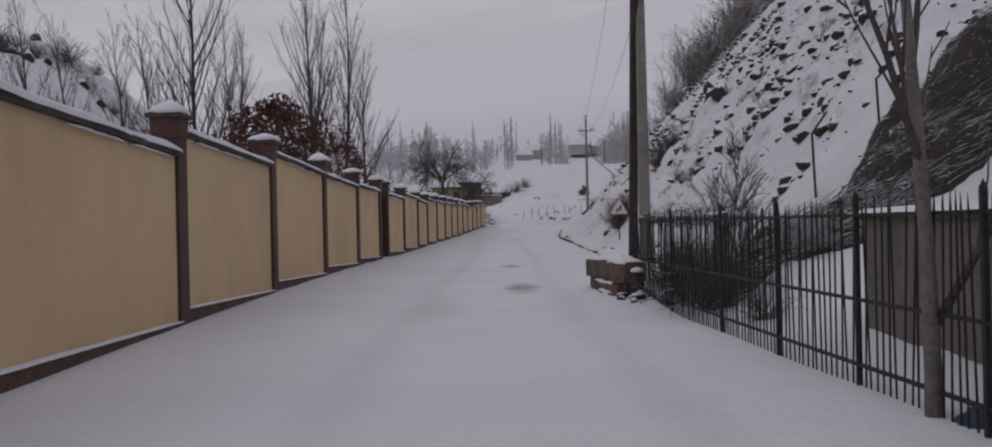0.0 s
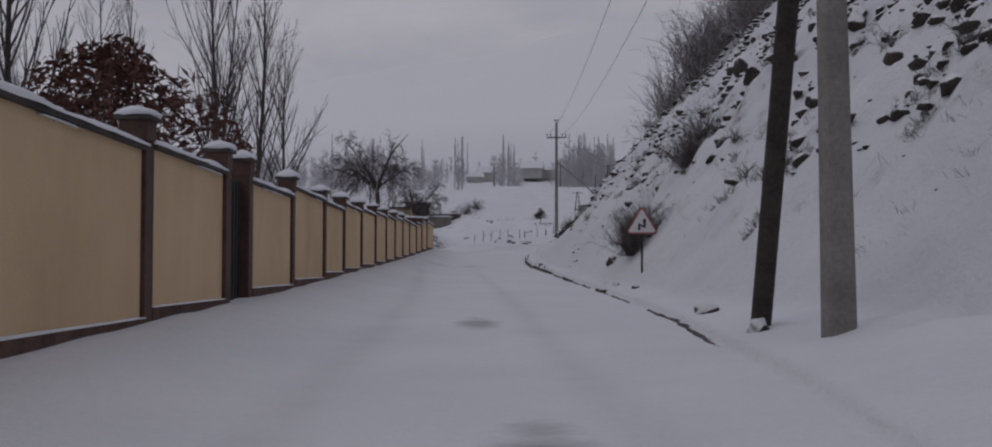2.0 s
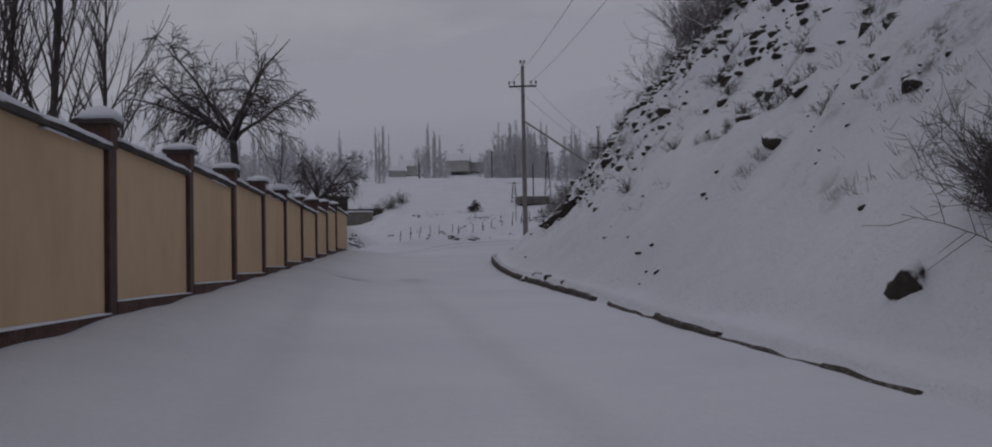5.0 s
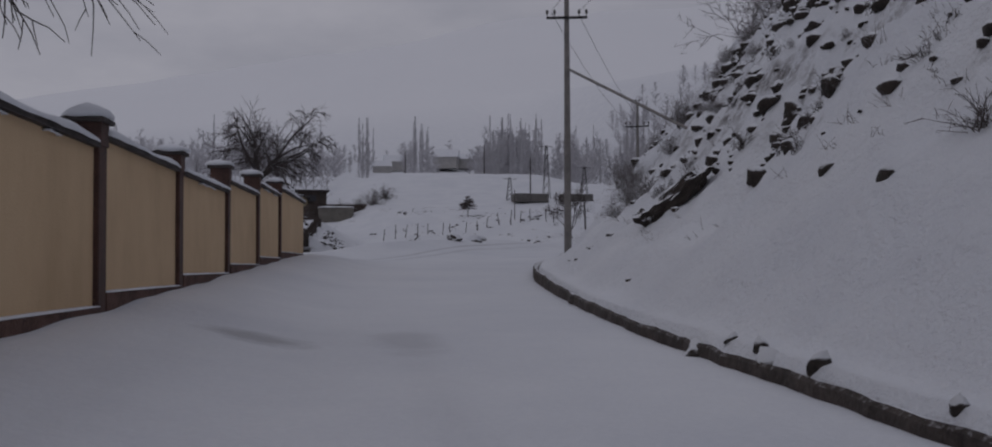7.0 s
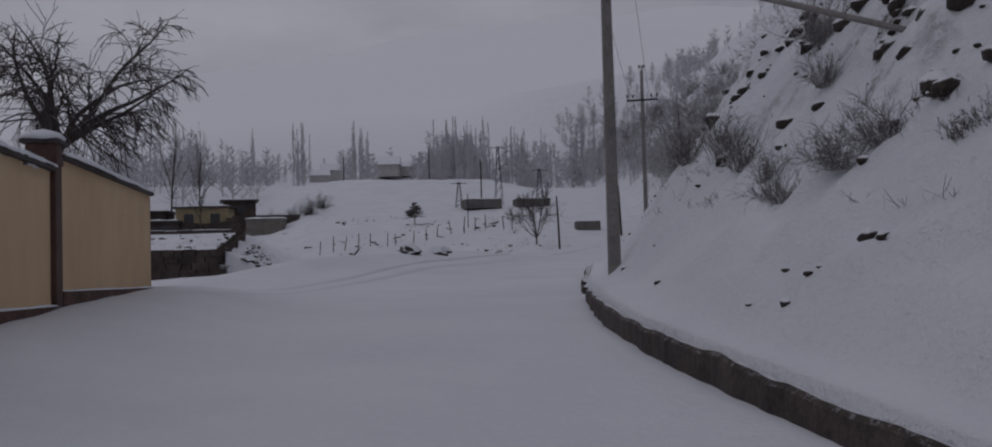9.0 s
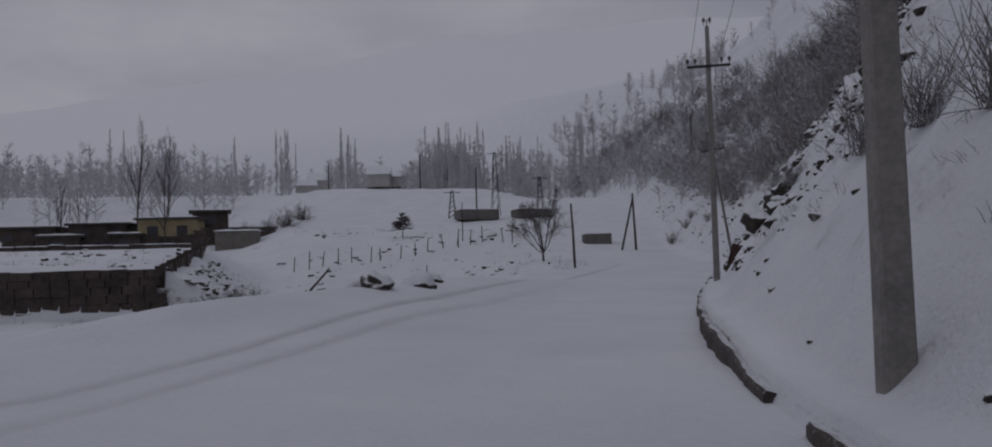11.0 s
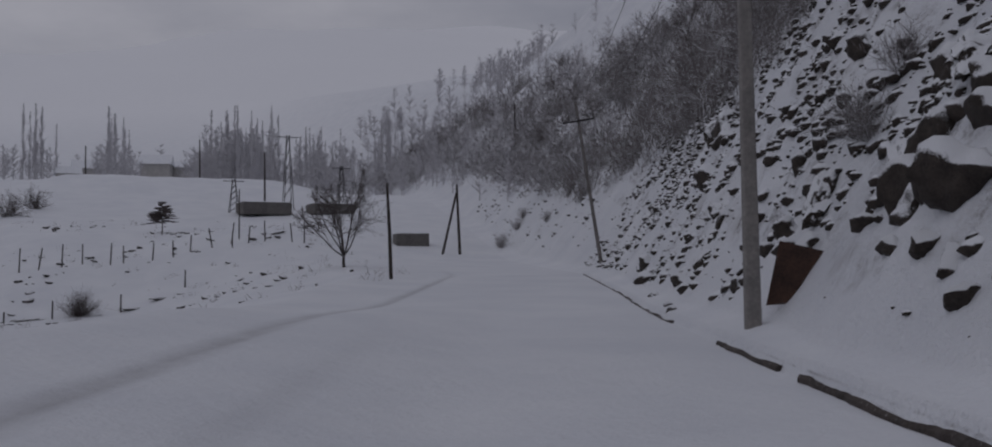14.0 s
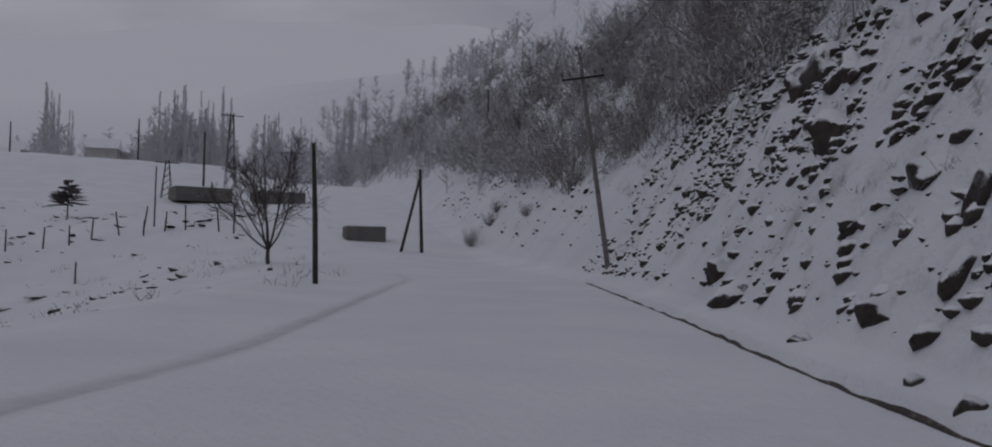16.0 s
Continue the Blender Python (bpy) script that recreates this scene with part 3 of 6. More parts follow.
def poplar_meshes(tall, limbs, seed, spread_deg=20, r0=0.16):
    random.seed(seed)
    trunk, crown = Mesh(), Mesh()
    pts, _ = bent(Vector((0, 0, -0.3)), Vector((0, 0, 1)), tall, 0.02, 10)
    radii = [r0 * (1 - 0.93 * i / 10) for i in range(11)]
    trunk.tube(pts, radii, 7)
    for k in range(limbs):
        t = 0.14 + 0.8 * (k + random.random()) / limbs
        p, d = along(pts, t)
        size = tall * (0.34 * (1 - t) + 0.09) * random.uniform(0.75, 1.25)
        q, _ = bent(p, sideways(d, radians(random.uniform(spread_deg * 0.8, spread_deg * 1.9))), size, 0.05, 5, 0.13)
        r = r0 * (1 - t) * 0.36 + 0.012
        crown.tube(q, [r * (1 - 0.85 * i / 5) for i in range(6)], 4, False)
        for _ in range(7):
            u = random.uniform(0.2, 0.95)
            p2, d2 = along(q, u)
            s2 = size * random.uniform(0.18, 0.42) * (1.15 - u)
            q2, _ = bent(p2, sideways(d2, radians(random.uniform(15, 40))), s2 + 0.25, 0.07, 3, 0.14)
            crown.tube(q2, [max(r * 0.4, 0.008) * (1 - 0.7 * i / 3) for i in range(4)], 3, False)
            if random.random() < 0.6:
                p3, d3 = along(q2, random.uniform(0.3, 0.9))
                q3, _ = bent(p3, sideways(d3, radians(30)), s2 * 0.6 + 0.15, 0.07, 2, 0.1)
                crown.tube(q3, [0.008, 0.006, 0.004], 3, False)
    return trunk.data("trunk", M_BARK, True), crown.data("crown", M_TWIG)


def spreading_meshes(tall, limbs, seed, droop=0.0, r0=0.2, fork=0.2, twigs=9, bias=(0, 0), thin=0.007):
    """A bare fruit tree or willow: a short bole, crooked limbs and arching fans of twigs."""
    random.seed(seed)
    trunk, crown = Mesh(), Mesh()
    bole = tall * fork
    pts, d = bent(Vector((0, 0, -0.2)), Vector((0.05, 0.02, 1)), bole + 0.2, 0.05, 4)
    trunk.tube(pts, [r0 * (1.15 - 0.35 * i / 4) for i in range(5)], 8)
    for k in range(limbs):
        a = 2 * math.pi * (k + random.random() * 0.6) / limbs
        out = random.uniform(0.45, 1.1)
        d1 = Vector((math.cos(a) * out + bias[0], math.sin(a) * out + bias[1], 1.0))
        size = tall * random.uniform(0.6, 0.85)
        q, _ = bent(pts[-1] - Vector((0, 0, 0.1)), d1, size, 0.13, 7, 0.02 - droop * 0.06)
        r = r0 * random.uniform(0.45, 0.62)
        trunk.tube(q, [r * (1 - 0.86 * i / 7) for i in range(8)], 6)
        for m in range(twigs):
            u = random.uniform(0.22, 0.98)
            p2, d2 = along(q, u)
            s2 = size * random.uniform(0.3, 0.55) * (1.25 - u)
            q2, _ = bent(p2, sideways(d2, radians(random.uniform(25, 65))), s2, 0.14, 5, 0.05 - droop * 0.12)
            r2 = max(r * 0.42 * (1.1 - u), thin * 1.8)
            crown.tube(q2, [r2 * (1 - 0.8 * i / 5) for i in range(6)], 4, False)
            for _ in range(twigs - 1):
                p3, d3 = along(q2, random.uniform(0.15, 1.0))
                s3 = s2 * random.uniform(0.25, 0.55)
                q3, _ = bent(p3, sideways(d3, radians(random.uniform(20, 55))), s3 + 0.1, 0.14, 3, 0.04 - droop * 0.16)
                crown.tube(q3, [max(r2 * 0.4, thin), thin, thin * 0.8, thin * 0.6], 3, False)
                if random.random() < 0.7:
                    p4, d4 = along(q3, random.uniform(0.3, 0.9))
                    q4, _ = bent(p4, sideways(d4, radians(35)), s3 * 0.55 + 0.06, 0.12, 2, -droop * 0.12)
                    crown.tube(q4, [thin * 0.9, thin * 0.7, thin * 0.5], 3, False)
    return trunk.data("trunk", M_BARK, True), crown.data("crown", M_TWIG)


def bush_mesh(size, stems, seed, flat=0.8, r=0.008, mat=None, branch=5, segs=3, lean_to=(0, 0)):
    """A dome of crooked stems from one root, and their side twigs."""
    random.seed(seed)
    mb, tw = Mesh(), Mesh()
    for _ in range(stems):
        a, lean = random.uniform(0, 2 * math.pi), random.uniform(0.05, 1.25)
        d = Vector((math.cos(a) * math.sin(lean) + lean_to[0], math.sin(a) * math.sin(lean) + lean_to[1], math.cos(lean) * flat + 0.12))
        length = size * random.uniform(0.5, 1.08)
        q, _ = bent(Vector((random.gauss(0, size * 0.12), random.gauss(0, size * 0.12), -0.05)), d, length, 0.17, segs, 0.03)
        mb.tube(q, [r * (1.3 - 0.8 * i / segs) for i in range(segs + 1)], 3, False)
        for _ in range(branch):
            p2, d2 = along(q, random.uniform(0.2, 1.0))
            q2, _ = bent(p2, sideways(d2, radians(random.uniform(20, 65))), length * random.uniform(0.12, 0.4), 0.2, 1 if segs < 4 else 2, 0.0)
            tw.tube(q2, [r * 0.75, r * 0.6, r * 0.35][-len(q2):], 3, False)
    return mb.data("stem_clump", mat or M_TWIG), tw.data("crown", mat or M_TWIG)


def tree(name, label, category, meshes, x, y, turn=0.0, size=1.0, group="", z=None, lean=(0, 0)):
    t = thing(name, label, category, pose(x, y, ground_at(x, y) if z is None else z, lean[0], lean[1], turn) @ Matrix.Diagonal((size, size, size, 1)), group)
    part("trunk", meshes[0], None, t)
    part("crown", meshes[1], None, t, "bare twigs")
    return t


pop_a, pop_b, pop_c = poplar_meshes(19, 46, 11), poplar_meshes(17, 38, 12, 17), poplar_meshes(14, 34, 13, 22, 0.12)
POPLARS = [(-13.6, 42.5, pop_a, 0.95), (-14.9, 41.0, pop_c, 0.85), (-12.9, 64.3, pop_a, 1.1), (-10.8, 64.6, pop_b, 1.15), (-13.8, 68.5, pop_b, 1.1), (-9.6, 67.5, pop_c, 1.1),
           (-26.0, 65.0, pop_c, 1.25), (-30.5, 66.0, pop_c, 1.3), (-33.0, 64.0, pop_b, 1.1), (-19.0, 66.0, pop_b, 1.0), (-37.5, 66.5, pop_c, 1.25), (-17.0, 60.0, pop_c, 1.15),
           (-22.5, 63.0, pop_c, 1.0)]
for i, (x, y, meshes, s) in enumerate(POPLARS):
    tree("poplar_tree", "tall bare poplar with upswept branches behind the wall", "tree", meshes, x, y, 67.0 * i, s, "poplars behind the wall", -0.1)

old_plum = spreading_meshes(3.3, 10, 26, 1.6, 0.1, 0.92, 11, (0.25, -0.1), 0.007)
tree("spreading_tree", "dark bare tree with drooping snow-lined branches behind the wall", "tree", old_plum, -2.25, 72.6, 20, 1.0, z=0.9)
plum = spreading_meshes(6.5, 6, 22, 0.4, 0.16, 0.25, 9)
tree("fruit_tree", "bare spreading fruit tree beyond the wall", "tree", plum, -9.5, 98.0, 190, 0.5, "orchard trees beyond the wall", z=0.2)
tree("spreading_tree", "bare branching tree overhanging the boundary wall", "tree", old_plum, -3.0, 54.8, 250, 1.15, z=0.9)

bush_big, bush_mid, bush_low = bush_mesh(1.6, 150, 31, 0.9, 0.007, None, 9, 4), bush_mesh(1.1, 70, 32, 0.8, 0.007, None, 7, 4), bush_mesh(0.5, 30, 33, 0.8, 0.005, None, 5)
brush_a, brush_b = bush_mesh(2.7, 80, 34, 1.2, 0.014, M_BRUSH, 6), bush_mesh(2.1, 70, 35, 1.0, 0.013, M_BRUSH, 6)
brush_c = bush_mesh(3.6, 62, 36, 2.2, 0.016, M_BRUSH, 7)
droopy = bush_mesh(1.5, 46, 37, 0.45, 0.008, M_BRUSH, 16, 5, (-0.45, 0.1))


def bush(data, x, y, turn, size=1.0, label="leafless thorny bush dusted with snow on the bank", group="bushes on the bank", tilt=0):
    b = thing("bush", label, "bush", pose(x, y, ground_at(x, y), 0, tilt, turn) @ Matrix.Diagonal((size, size, size, 1)), group)
    part("stem_clump", data[0], None, b)
    part("crown", data[1], None, b)
    return b


for x, y, data, s in ((5.25, 37.6, bush_big, 0.72), (5.7, 37.4, bush_mid, 0.9), (5.5, 38.6, bush_big, 0.62), (7.5, 39.9, bush_big, 0.8), (8.0, 40.4, bush_mid, 1.0),
                      (8.0, 68.9, brush_b, 0.25), (8.7, 70.9, brush_b, 0.36), (7.4, 60.4, bush_low, 0.9), (10.4, 71.2, brush_b, 0.45), (9.4, 69.6, brush_b, 0.28),
                      (9.6, 75.0, brush_b, 0.45), (9.2, 72.6, brush_b, 0.42), (10.4, 77.0, brush_b, 0.45), (11.4, 79.5, brush_b, 0.5), (7.0, 33.2, bush_low, 1.1), (6.5, 30.5, bush_low, 1.0), (9.3, 31.0, bush_low, 1.3), (7.7, 47.0, bush_low, 1.2)):
    bush(data, x, y, 97 * x + 31 * y, s)
for x, y, s, turn in ((19.3, 94.6, 0.5, 0), (16.2, 89.2, 0.5, 40), (20.1, 94.6, 0.6, 80), (7.6, 65.6, 0.5, 0), (7.35, 66.2, 0.42, 25), (7.3, 67.3, 0.36, 10), (18.9, 94.2, 0.5, 0)):
    bush(droopy, x, y, turn, s, "fine drooping leafless shrub frosted with snow", "drooping shrubs on the bank")
random.seed(39)
for k in range(16):
    y = random.uniform(63.5, 75)
    bush(droopy, kerb_x(y) + random.uniform(4.0, 8.0), y, random.uniform(-30, 30), random.uniform(0.22, 0.45), "fine drooping leafless shrub frosted with snow", "drooping shrubs on the bank")
random.seed(38)
for k in range(18):
    y = random.uniform(26, 58)
    bush(bush_low, kerb_x(y) + random.uniform(2.2, 8.5), y, random.uniform(0, 360), random.uniform(0.7, 1.2), "small brown tuft of twigs in the snow", "tufts on the bank", -25)

# russet shrub that keeps its dead leaves, behind the wall
russet = thing("leafy_shrub", "round russet shrub with dry leaves behind the wall", "shrub", pose(-9.0, 38.0, 0.2) @ Matrix.Diagonal((1.5, 1.5, 1.5, 1)))
stems = bush_mesh(3.6, 70, 41, 1.5, 0.02)
part("stem_clump", stems[0], None, russet)
part("crown", stems[1], None, russet)
random.seed(42)
mb = Mesh()
for _ in range(5200):
    a, u, h = random.uniform(0, 2 * math.pi), random.random() ** 0.5, random.random()
    env = 3.1 * (math.sin(math.pi * min(1, 0.16 + 0.84 * h)) ** 0.6) * (0.85 + 0.25 * noise.noise((a * 1.3, h * 3, 1.0)))
    c = Vector((math.cos(a) * u * env, math.sin(a) * u * env, 0.9 + 3.5 * h + 0.6 * noise.noise((a, u * 2, h * 4))))
    s = random.uniform(0.06, 0.13)
    r = Matrix.Rotation(random.uniform(0, 6.28), 3, Vector((random.gauss(0, 1), random.gauss(0, 1), random.gauss(0, 1))).normalized())
    o = len(mb.v)
    for vx, vy, vz in ((-s, 0, 0), (0, -s * 0.4, 0.02), (s * 1.3, 0, 0), (0, s * 0.4, 0.02)):
        mb.v.append(c + r @ Vector((vx, vy, vz)))
    mb.f.append((o, o + 1, o + 2, o + 3))
part("foliage", mb, M_REDLEAF, russet, "dry russet leaves")

# brush that covers the upper slope beyond the bend
random.seed(50)


def brush_spot():
    while True:
        y = random.uniform(60, 290) if random.random() < 0.8 else random.uniform(90, 160)
        d = random.uniform(3, 44)
        low = float(np.interp(y, [60, 70, 76, 84, 92, 100, 110, 120, 135, 150, 185, 215, 290], [10.5, 8.5, 6.0, 6.6, 6.9, 6.2, 5.8, 6.1, 6.4, 5.7, 4.7, 4.3, 4.0]))
        if low + 0.9 * noise.noise((y * 0.2, 0, 0)) + 0.3 < d < low + (26 if y < 130 else 16):
            return kerb_x(y) + d, y


for k in range(14):
    bush((brush_c, brush_a)[k % 2], 12.3 + 0.42 * k + random.uniform(-0.6, 0.6), 61.5 + random.uniform(-1.5, 4.0) - 0.25 * k, random.uniform(0, 360), random.uniform(0.75, 1.05), "grey rime-covered brush on the steep slope", "brush on the slope")
for i in range(84):
    x, y = brush_spot()
    if i >= 60:
        y = 118 + 170 * random.random()
        x = kerb_x(y) + 5 + 12 * random.random()
    bush((brush_a, brush_b, brush_c)[i % 3], x, y, random.uniform(0, 360), random.uniform(0.85, 1.35), "grey rime-covered brush on the steep slope", "brush on the slope")


def spike(mb, a, b, r):
    """A thin three-sided spike."""
    d = (b - a).normalized()
    u = d.orthogonal().normalized()
    v = d.cross(u)
    o = len(mb.v)
    mb.v += [a + u * r, a + (v * 0.87 - u * 0.5) * r, a - (v * 0.87 + u * 0.5) * r, b]
    mb.f += [(o, o + 1, o + 3), (o + 1, o + 2, o + 3), (o + 2, o, o + 3)]


def clump(size, stems, thick):
    """A tangle of arching stems with two orders of fine twigs."""
    mb = Mesh()
    for _ in range(stems):
        a, lean = random.uniform(0, 6.28), random.uniform(0.05, 1.25)
        d = Vector((math.cos(a) * math.sin(lean) - 0.25, math.sin(a) * math.sin(lean), math.cos(lean) + 0.15))
        q, _ = bent(Vector((random.gauss(0, 0.19 * size), random.gauss(0, 0.19 * size), -0.3)), d, size * random.uniform(0.5, 1.05), 0.2, 3, 0.0)
        for p0, p1, r in zip(q, q[1:], (1.0, 0.8, 0.6)):
            spike(mb, p0, p0 + (p1 - p0) * 1.15, 0.017 * r * thick)
        for _ in range(6):
            p2, d2 = along(q, random.uniform(0.25, 1.0))
            e2 = p2 + sideways(d2, radians(random.uniform(20, 65))) * size * random.uniform(0.12, 0.34)
            spike(mb, p2, e2, 0.011 * thick)
            k = p2.lerp(e2, random.uniform(0.3, 0.8))
            spike(mb, k, k + Vector((random.gauss(0, 1), random.gauss(0, 1), random.gauss(0.3, 0.7))) * size * 0.07, 0.009 * thick)
    return np.array([tuple(v) for v in mb.v]), np.array(mb.f)


def scatter(name, label, category, mat, kinds, places):
    """Many copies of a few shapes in one mesh; places give x, y, z and a size."""
    verts, faces, o = [], [], 0
    for i, (x, y, z, size) in enumerate(places):
        v, f = kinds[i % len(kinds)]
        a = random.uniform(0, 6.28)
        turn = np.array(((math.cos(a), -math.sin(a), 0), (math.sin(a), math.cos(a), 0), (0, 0, 1)))
        wide = size * random.uniform(0.85, 1.2)
        verts.append((v * (wide, wide, size)) @ turn.T + (x, y, z))
        faces.append(f + o)
        o += len(v)
    d = bpy.data.meshes.new(name)
    d.from_pydata(np.concatenate(verts).tolist(), [], np.concatenate(faces).tolist())
    d.materials.append(mat)
    return tagged(new(name, d), label, category, kind="stuff")


near_clumps, far_clumps = [clump(2.6, 19, 1.1) for _ in range(6)], [clump(3.0, 12, 2.3) for _ in range(6)]
spots = [brush_spot() for _ in range(1150)]
spots += [(kerb_x(y) + random.uniform(5.4, 7.5), y) for y in (random.uniform(104, 185) for _ in range(130))]
# Clumps past y 140 take the brush colour that has haze painted in.
for name, mat, kinds, near in (("hillside_thicket", M_BRUSH, near_clumps, True), ("far_thicket", M_HAZEBRUSH, far_clumps, False)):
    scatter(name, "tangled rimed undergrowth on the steep slope, haze-pale in the distance", "undergrowth", mat, kinds,
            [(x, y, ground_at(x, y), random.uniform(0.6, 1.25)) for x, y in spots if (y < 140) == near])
random.seed(57)
slope_tree = spreading_meshes(5.5, 6, 28, 0.5, 0.11, 0.2, 8, (-0.3, 0), 0.008)
for y, d, size in ((104, 11.5, 0.8), (109, 13, 0.95), (113, 10.5, 0.8), (118, 12.5, 1.0), (124, 11, 0.9), (132, 12, 1.0)):
    tree("slope_tree", "bare tree with snow-lined branches standing in the brush", "tree", slope_tree, kerb_x(y) + d, y, 70 * d, size, "trees in the brush")
# bushes at the foot of the slope, past the last pole
for x, y, data, size in ((39.6, 149.5, brush_b, 0.6), (42.0, 151.5, brush_b, 0.5), (43.0, 152.5, brush_b, 0.45), (40.4, 143.5, brush_b, 0.4)):
    bush(data, x, y, 40 * x, size)

# dark scrub and rocks on the hillock behind the boundary wall
random.seed(56)
for x, y, size in ((-56.5, 120, 2.3), (-62, 119.5, 2.0), (-64, 116, 2.2), (-61, 113, 1.7), (-53, 121, 1.2), (-50, 119, 1.0), (-66, 120, 2.4), (-59, 117, 1.2), (-47, 118, 0.9)):
    bush(bush_mid, x, y, 50 * x, size * 1.4, "dark leafless scrub on the hillock behind the wall", "scrub behind the wall")

# ---- rocks ----
def rock_mesh(seed, rough=0.35, sub=2, cuts=9):
    """A lump cut by several flat planes, so that it has worn facets and edges."""
    random.seed(seed)
    bm = bmesh.new()
    bmesh.ops.create_icosphere(bm, subdivisions=sub, radius=1.0)
    for v in bm.verts:
        k = 1 + rough * noise.noise(v.co * 0.9 + Vector((seed * 3.7, 0, 0))) * 1.6 + rough * 0.5 * noise.noise(v.co * 2.3 + Vector((0, seed * 1.9, 0)))
        v.co = v.co * k
    for _ in range(cuts):
        nrm = Vector((random.gauss(0, 1), random.gauss(0, 1), random.gauss(0, 0.7))).normalized()
        lim = random.uniform(0.45, 0.85)
        for v in bm.verts:
            over = v.co.dot(nrm) - lim
            if over > 0:
                v.co -= nrm * over * 0.95
    if sub > 2:
        for v in bm.verts:
            v.co += v.co.normalized() * (0.16 * noise.noise(v.co * 2.6 + Vector((0, 0, seed * 2.3))) + 0.08 * noise.noise(v.co * 6.0) + 0.03 * noise.noise(v.co * 13.0))
    d = bpy.data.meshes.new("rock")
    bm.to_mesh(d)
    bm.free()
    d.materials.append(M_ROCK)
    d.polygons.foreach_set("use_smooth", [True] * len(d.polygons))
    return d


ROCKS = [rock_mesh(k + 1) for k in range(9)]
BOULDERS = [rock_mesh(k + 11, 0.4, 3, 6) for k in range(5)]


def rock(x, y, size, turn, sink=0.3, squash=0.75, group="rocks on the slope", label="dark angular rock half buried in snow", upslope=0.0):
    z = ground_at(x, y)
    m = pose(x, y, z - size * squash * sink + size * squash * 0.25, random.uniform(-15, 15), random.uniform(-15, 15) - upslope, turn)
    shapes = BOULDERS if size > 0.19 else ROCKS
    ob = new("rock", shapes[int(turn) % len(shapes)])
    ob.matrix_basis = m @ Matrix.Diagonal((size, size * 0.8, size * squash, 1))
    return tagged(ob, label, "rock", group)


random.seed(60)
for x, y, s in ((9.6, 37.7, 0.66), (10.45, 43.0, 0.58), (9.2, 40.6, 0.28), (8.25, 32.3, 0.32), (8.65, 32.3, 0.24), (10.8, 38.5, 0.36), (10.3, 34.8, 0.42), (9.3, 33.0, 0.32), (7.95, 38.05, 0.34), (12.4, 50.5, 0.6), (8.1, 48.6, 0.25), (8.02, 59.6, 0.34), (7.75, 57.9, 0.24), (7.4, 46.1, 0.2), (8.6, 61.4, 0.22),
                (16.5, 91.5, 0.52), (16.1, 90.7, 0.55), (15.8, 90.3, 0.51), (15.3, 90.1, 0.24), (15.7, 91.1, 0.2), (15.5, 90.5, 0.2), (14.8, 89.6, 0.2), (14.7, 88.8, 0.18), (15.1, 88.4, 0.26), (16.6, 90.2, 0.51), (15.5, 89.0, 0.24), (16.9, 91.4, 0.4), (16.2, 91.2, 0.3), (16.9, 90.8, 0.35), (4.0, 53.85, 0.21), (4.2, 53.5, 0.1), (4.25, 53.0, 0.08),
                (7.0, 57.8, 0.24), (11.8, 56.5, 0.45), (7.3, 57.5, 0.2), (6.0, 55.0, 0.14), (5.7, 53.4, 0.12), (7.9, 44.0, 0.3), (11.5, 46.0, 0.7), (25.15, 105.5, 0.6), (20.4, 100.9, 0.32), (23.15, 105.9, 0.45),
                (24.1, 107.4, 0.4), (20.5, 102.0, 0.2), (20.25, 99.8, 0.3), (18.9, 99.3, 0.15), (18.3, 98.4, 0.15), (29.2, 110.2, 0.75), (20.9, 100.0, 0.36), (28.6, 109.0, 0.65), (22.0, 101.5, 0.4), (26.4, 106.4, 0.5), (17.6, 94.2, 0.28), (17.9, 94.9, 0.26), (18.3, 95.3, 0.3), (18.1, 96.3, 0.22), (18.9, 95.4, 0.24), (19.9, 96.6, 0.3), (18.4, 94.5, 0.22), (20.3, 95.9, 0.34), (21.5, 96.6, 0.4), (23.0, 98.4, 0.45), (16.1, 89.9, 0.34), (16.6, 90.6, 0.4), (17.5, 91.4, 0.36), (18.3, 92.2, 0.45), (15.5, 86.2, 0.18), (16.3, 86.9, 0.22), (17.4, 87.7, 0.26), (18.4, 88.4, 0.24), (13.1, 81.6, 0.14), (13.8, 82.5, 0.16), (14.9, 83.6, 0.24), (10.1, 77.8, 0.1), (9.5, 78.8, 0.09), (10.2, 80.4, 0.08), (10.4, 79.2, 0.1),
                (4.5, 33.7, 0.16), (4.05, 26.3, 0.24), (4.35, 35.5, 0.2), (4.45, 37.2, 0.13), (3.55, 22.6, 0.2), (4.5, 25.2, 0.2), (4.9, 25.9, 0.22), (5.0, 39.2, 0.22), (4.12, 52.6, 0.16), (4.2, 51.9, 0.14), (4.2, 50.3, 0.1), (4.2, 52.9, 0.13)):
    rock(x, y, s, random.uniform(0, 360), 0.15 if s > 0.6 else 0.45, 0.85, label="large dark boulder with a cap of snow on the bank")
for x, y, s in ((-60, 116, 1.5), (-58, 113, 1.2), (-63, 117, 1.8), (-54, 119, 1.0), (-65, 114, 1.6), (-51, 117, 0.8), (-61, 121, 1.2), (-57, 116, 0.9)):
    rock(x, y, s, random.uniform(0, 360), 0.2, 0.8, "rocks on the hillock", "dark boulder on the snowy hillock behind the wall")
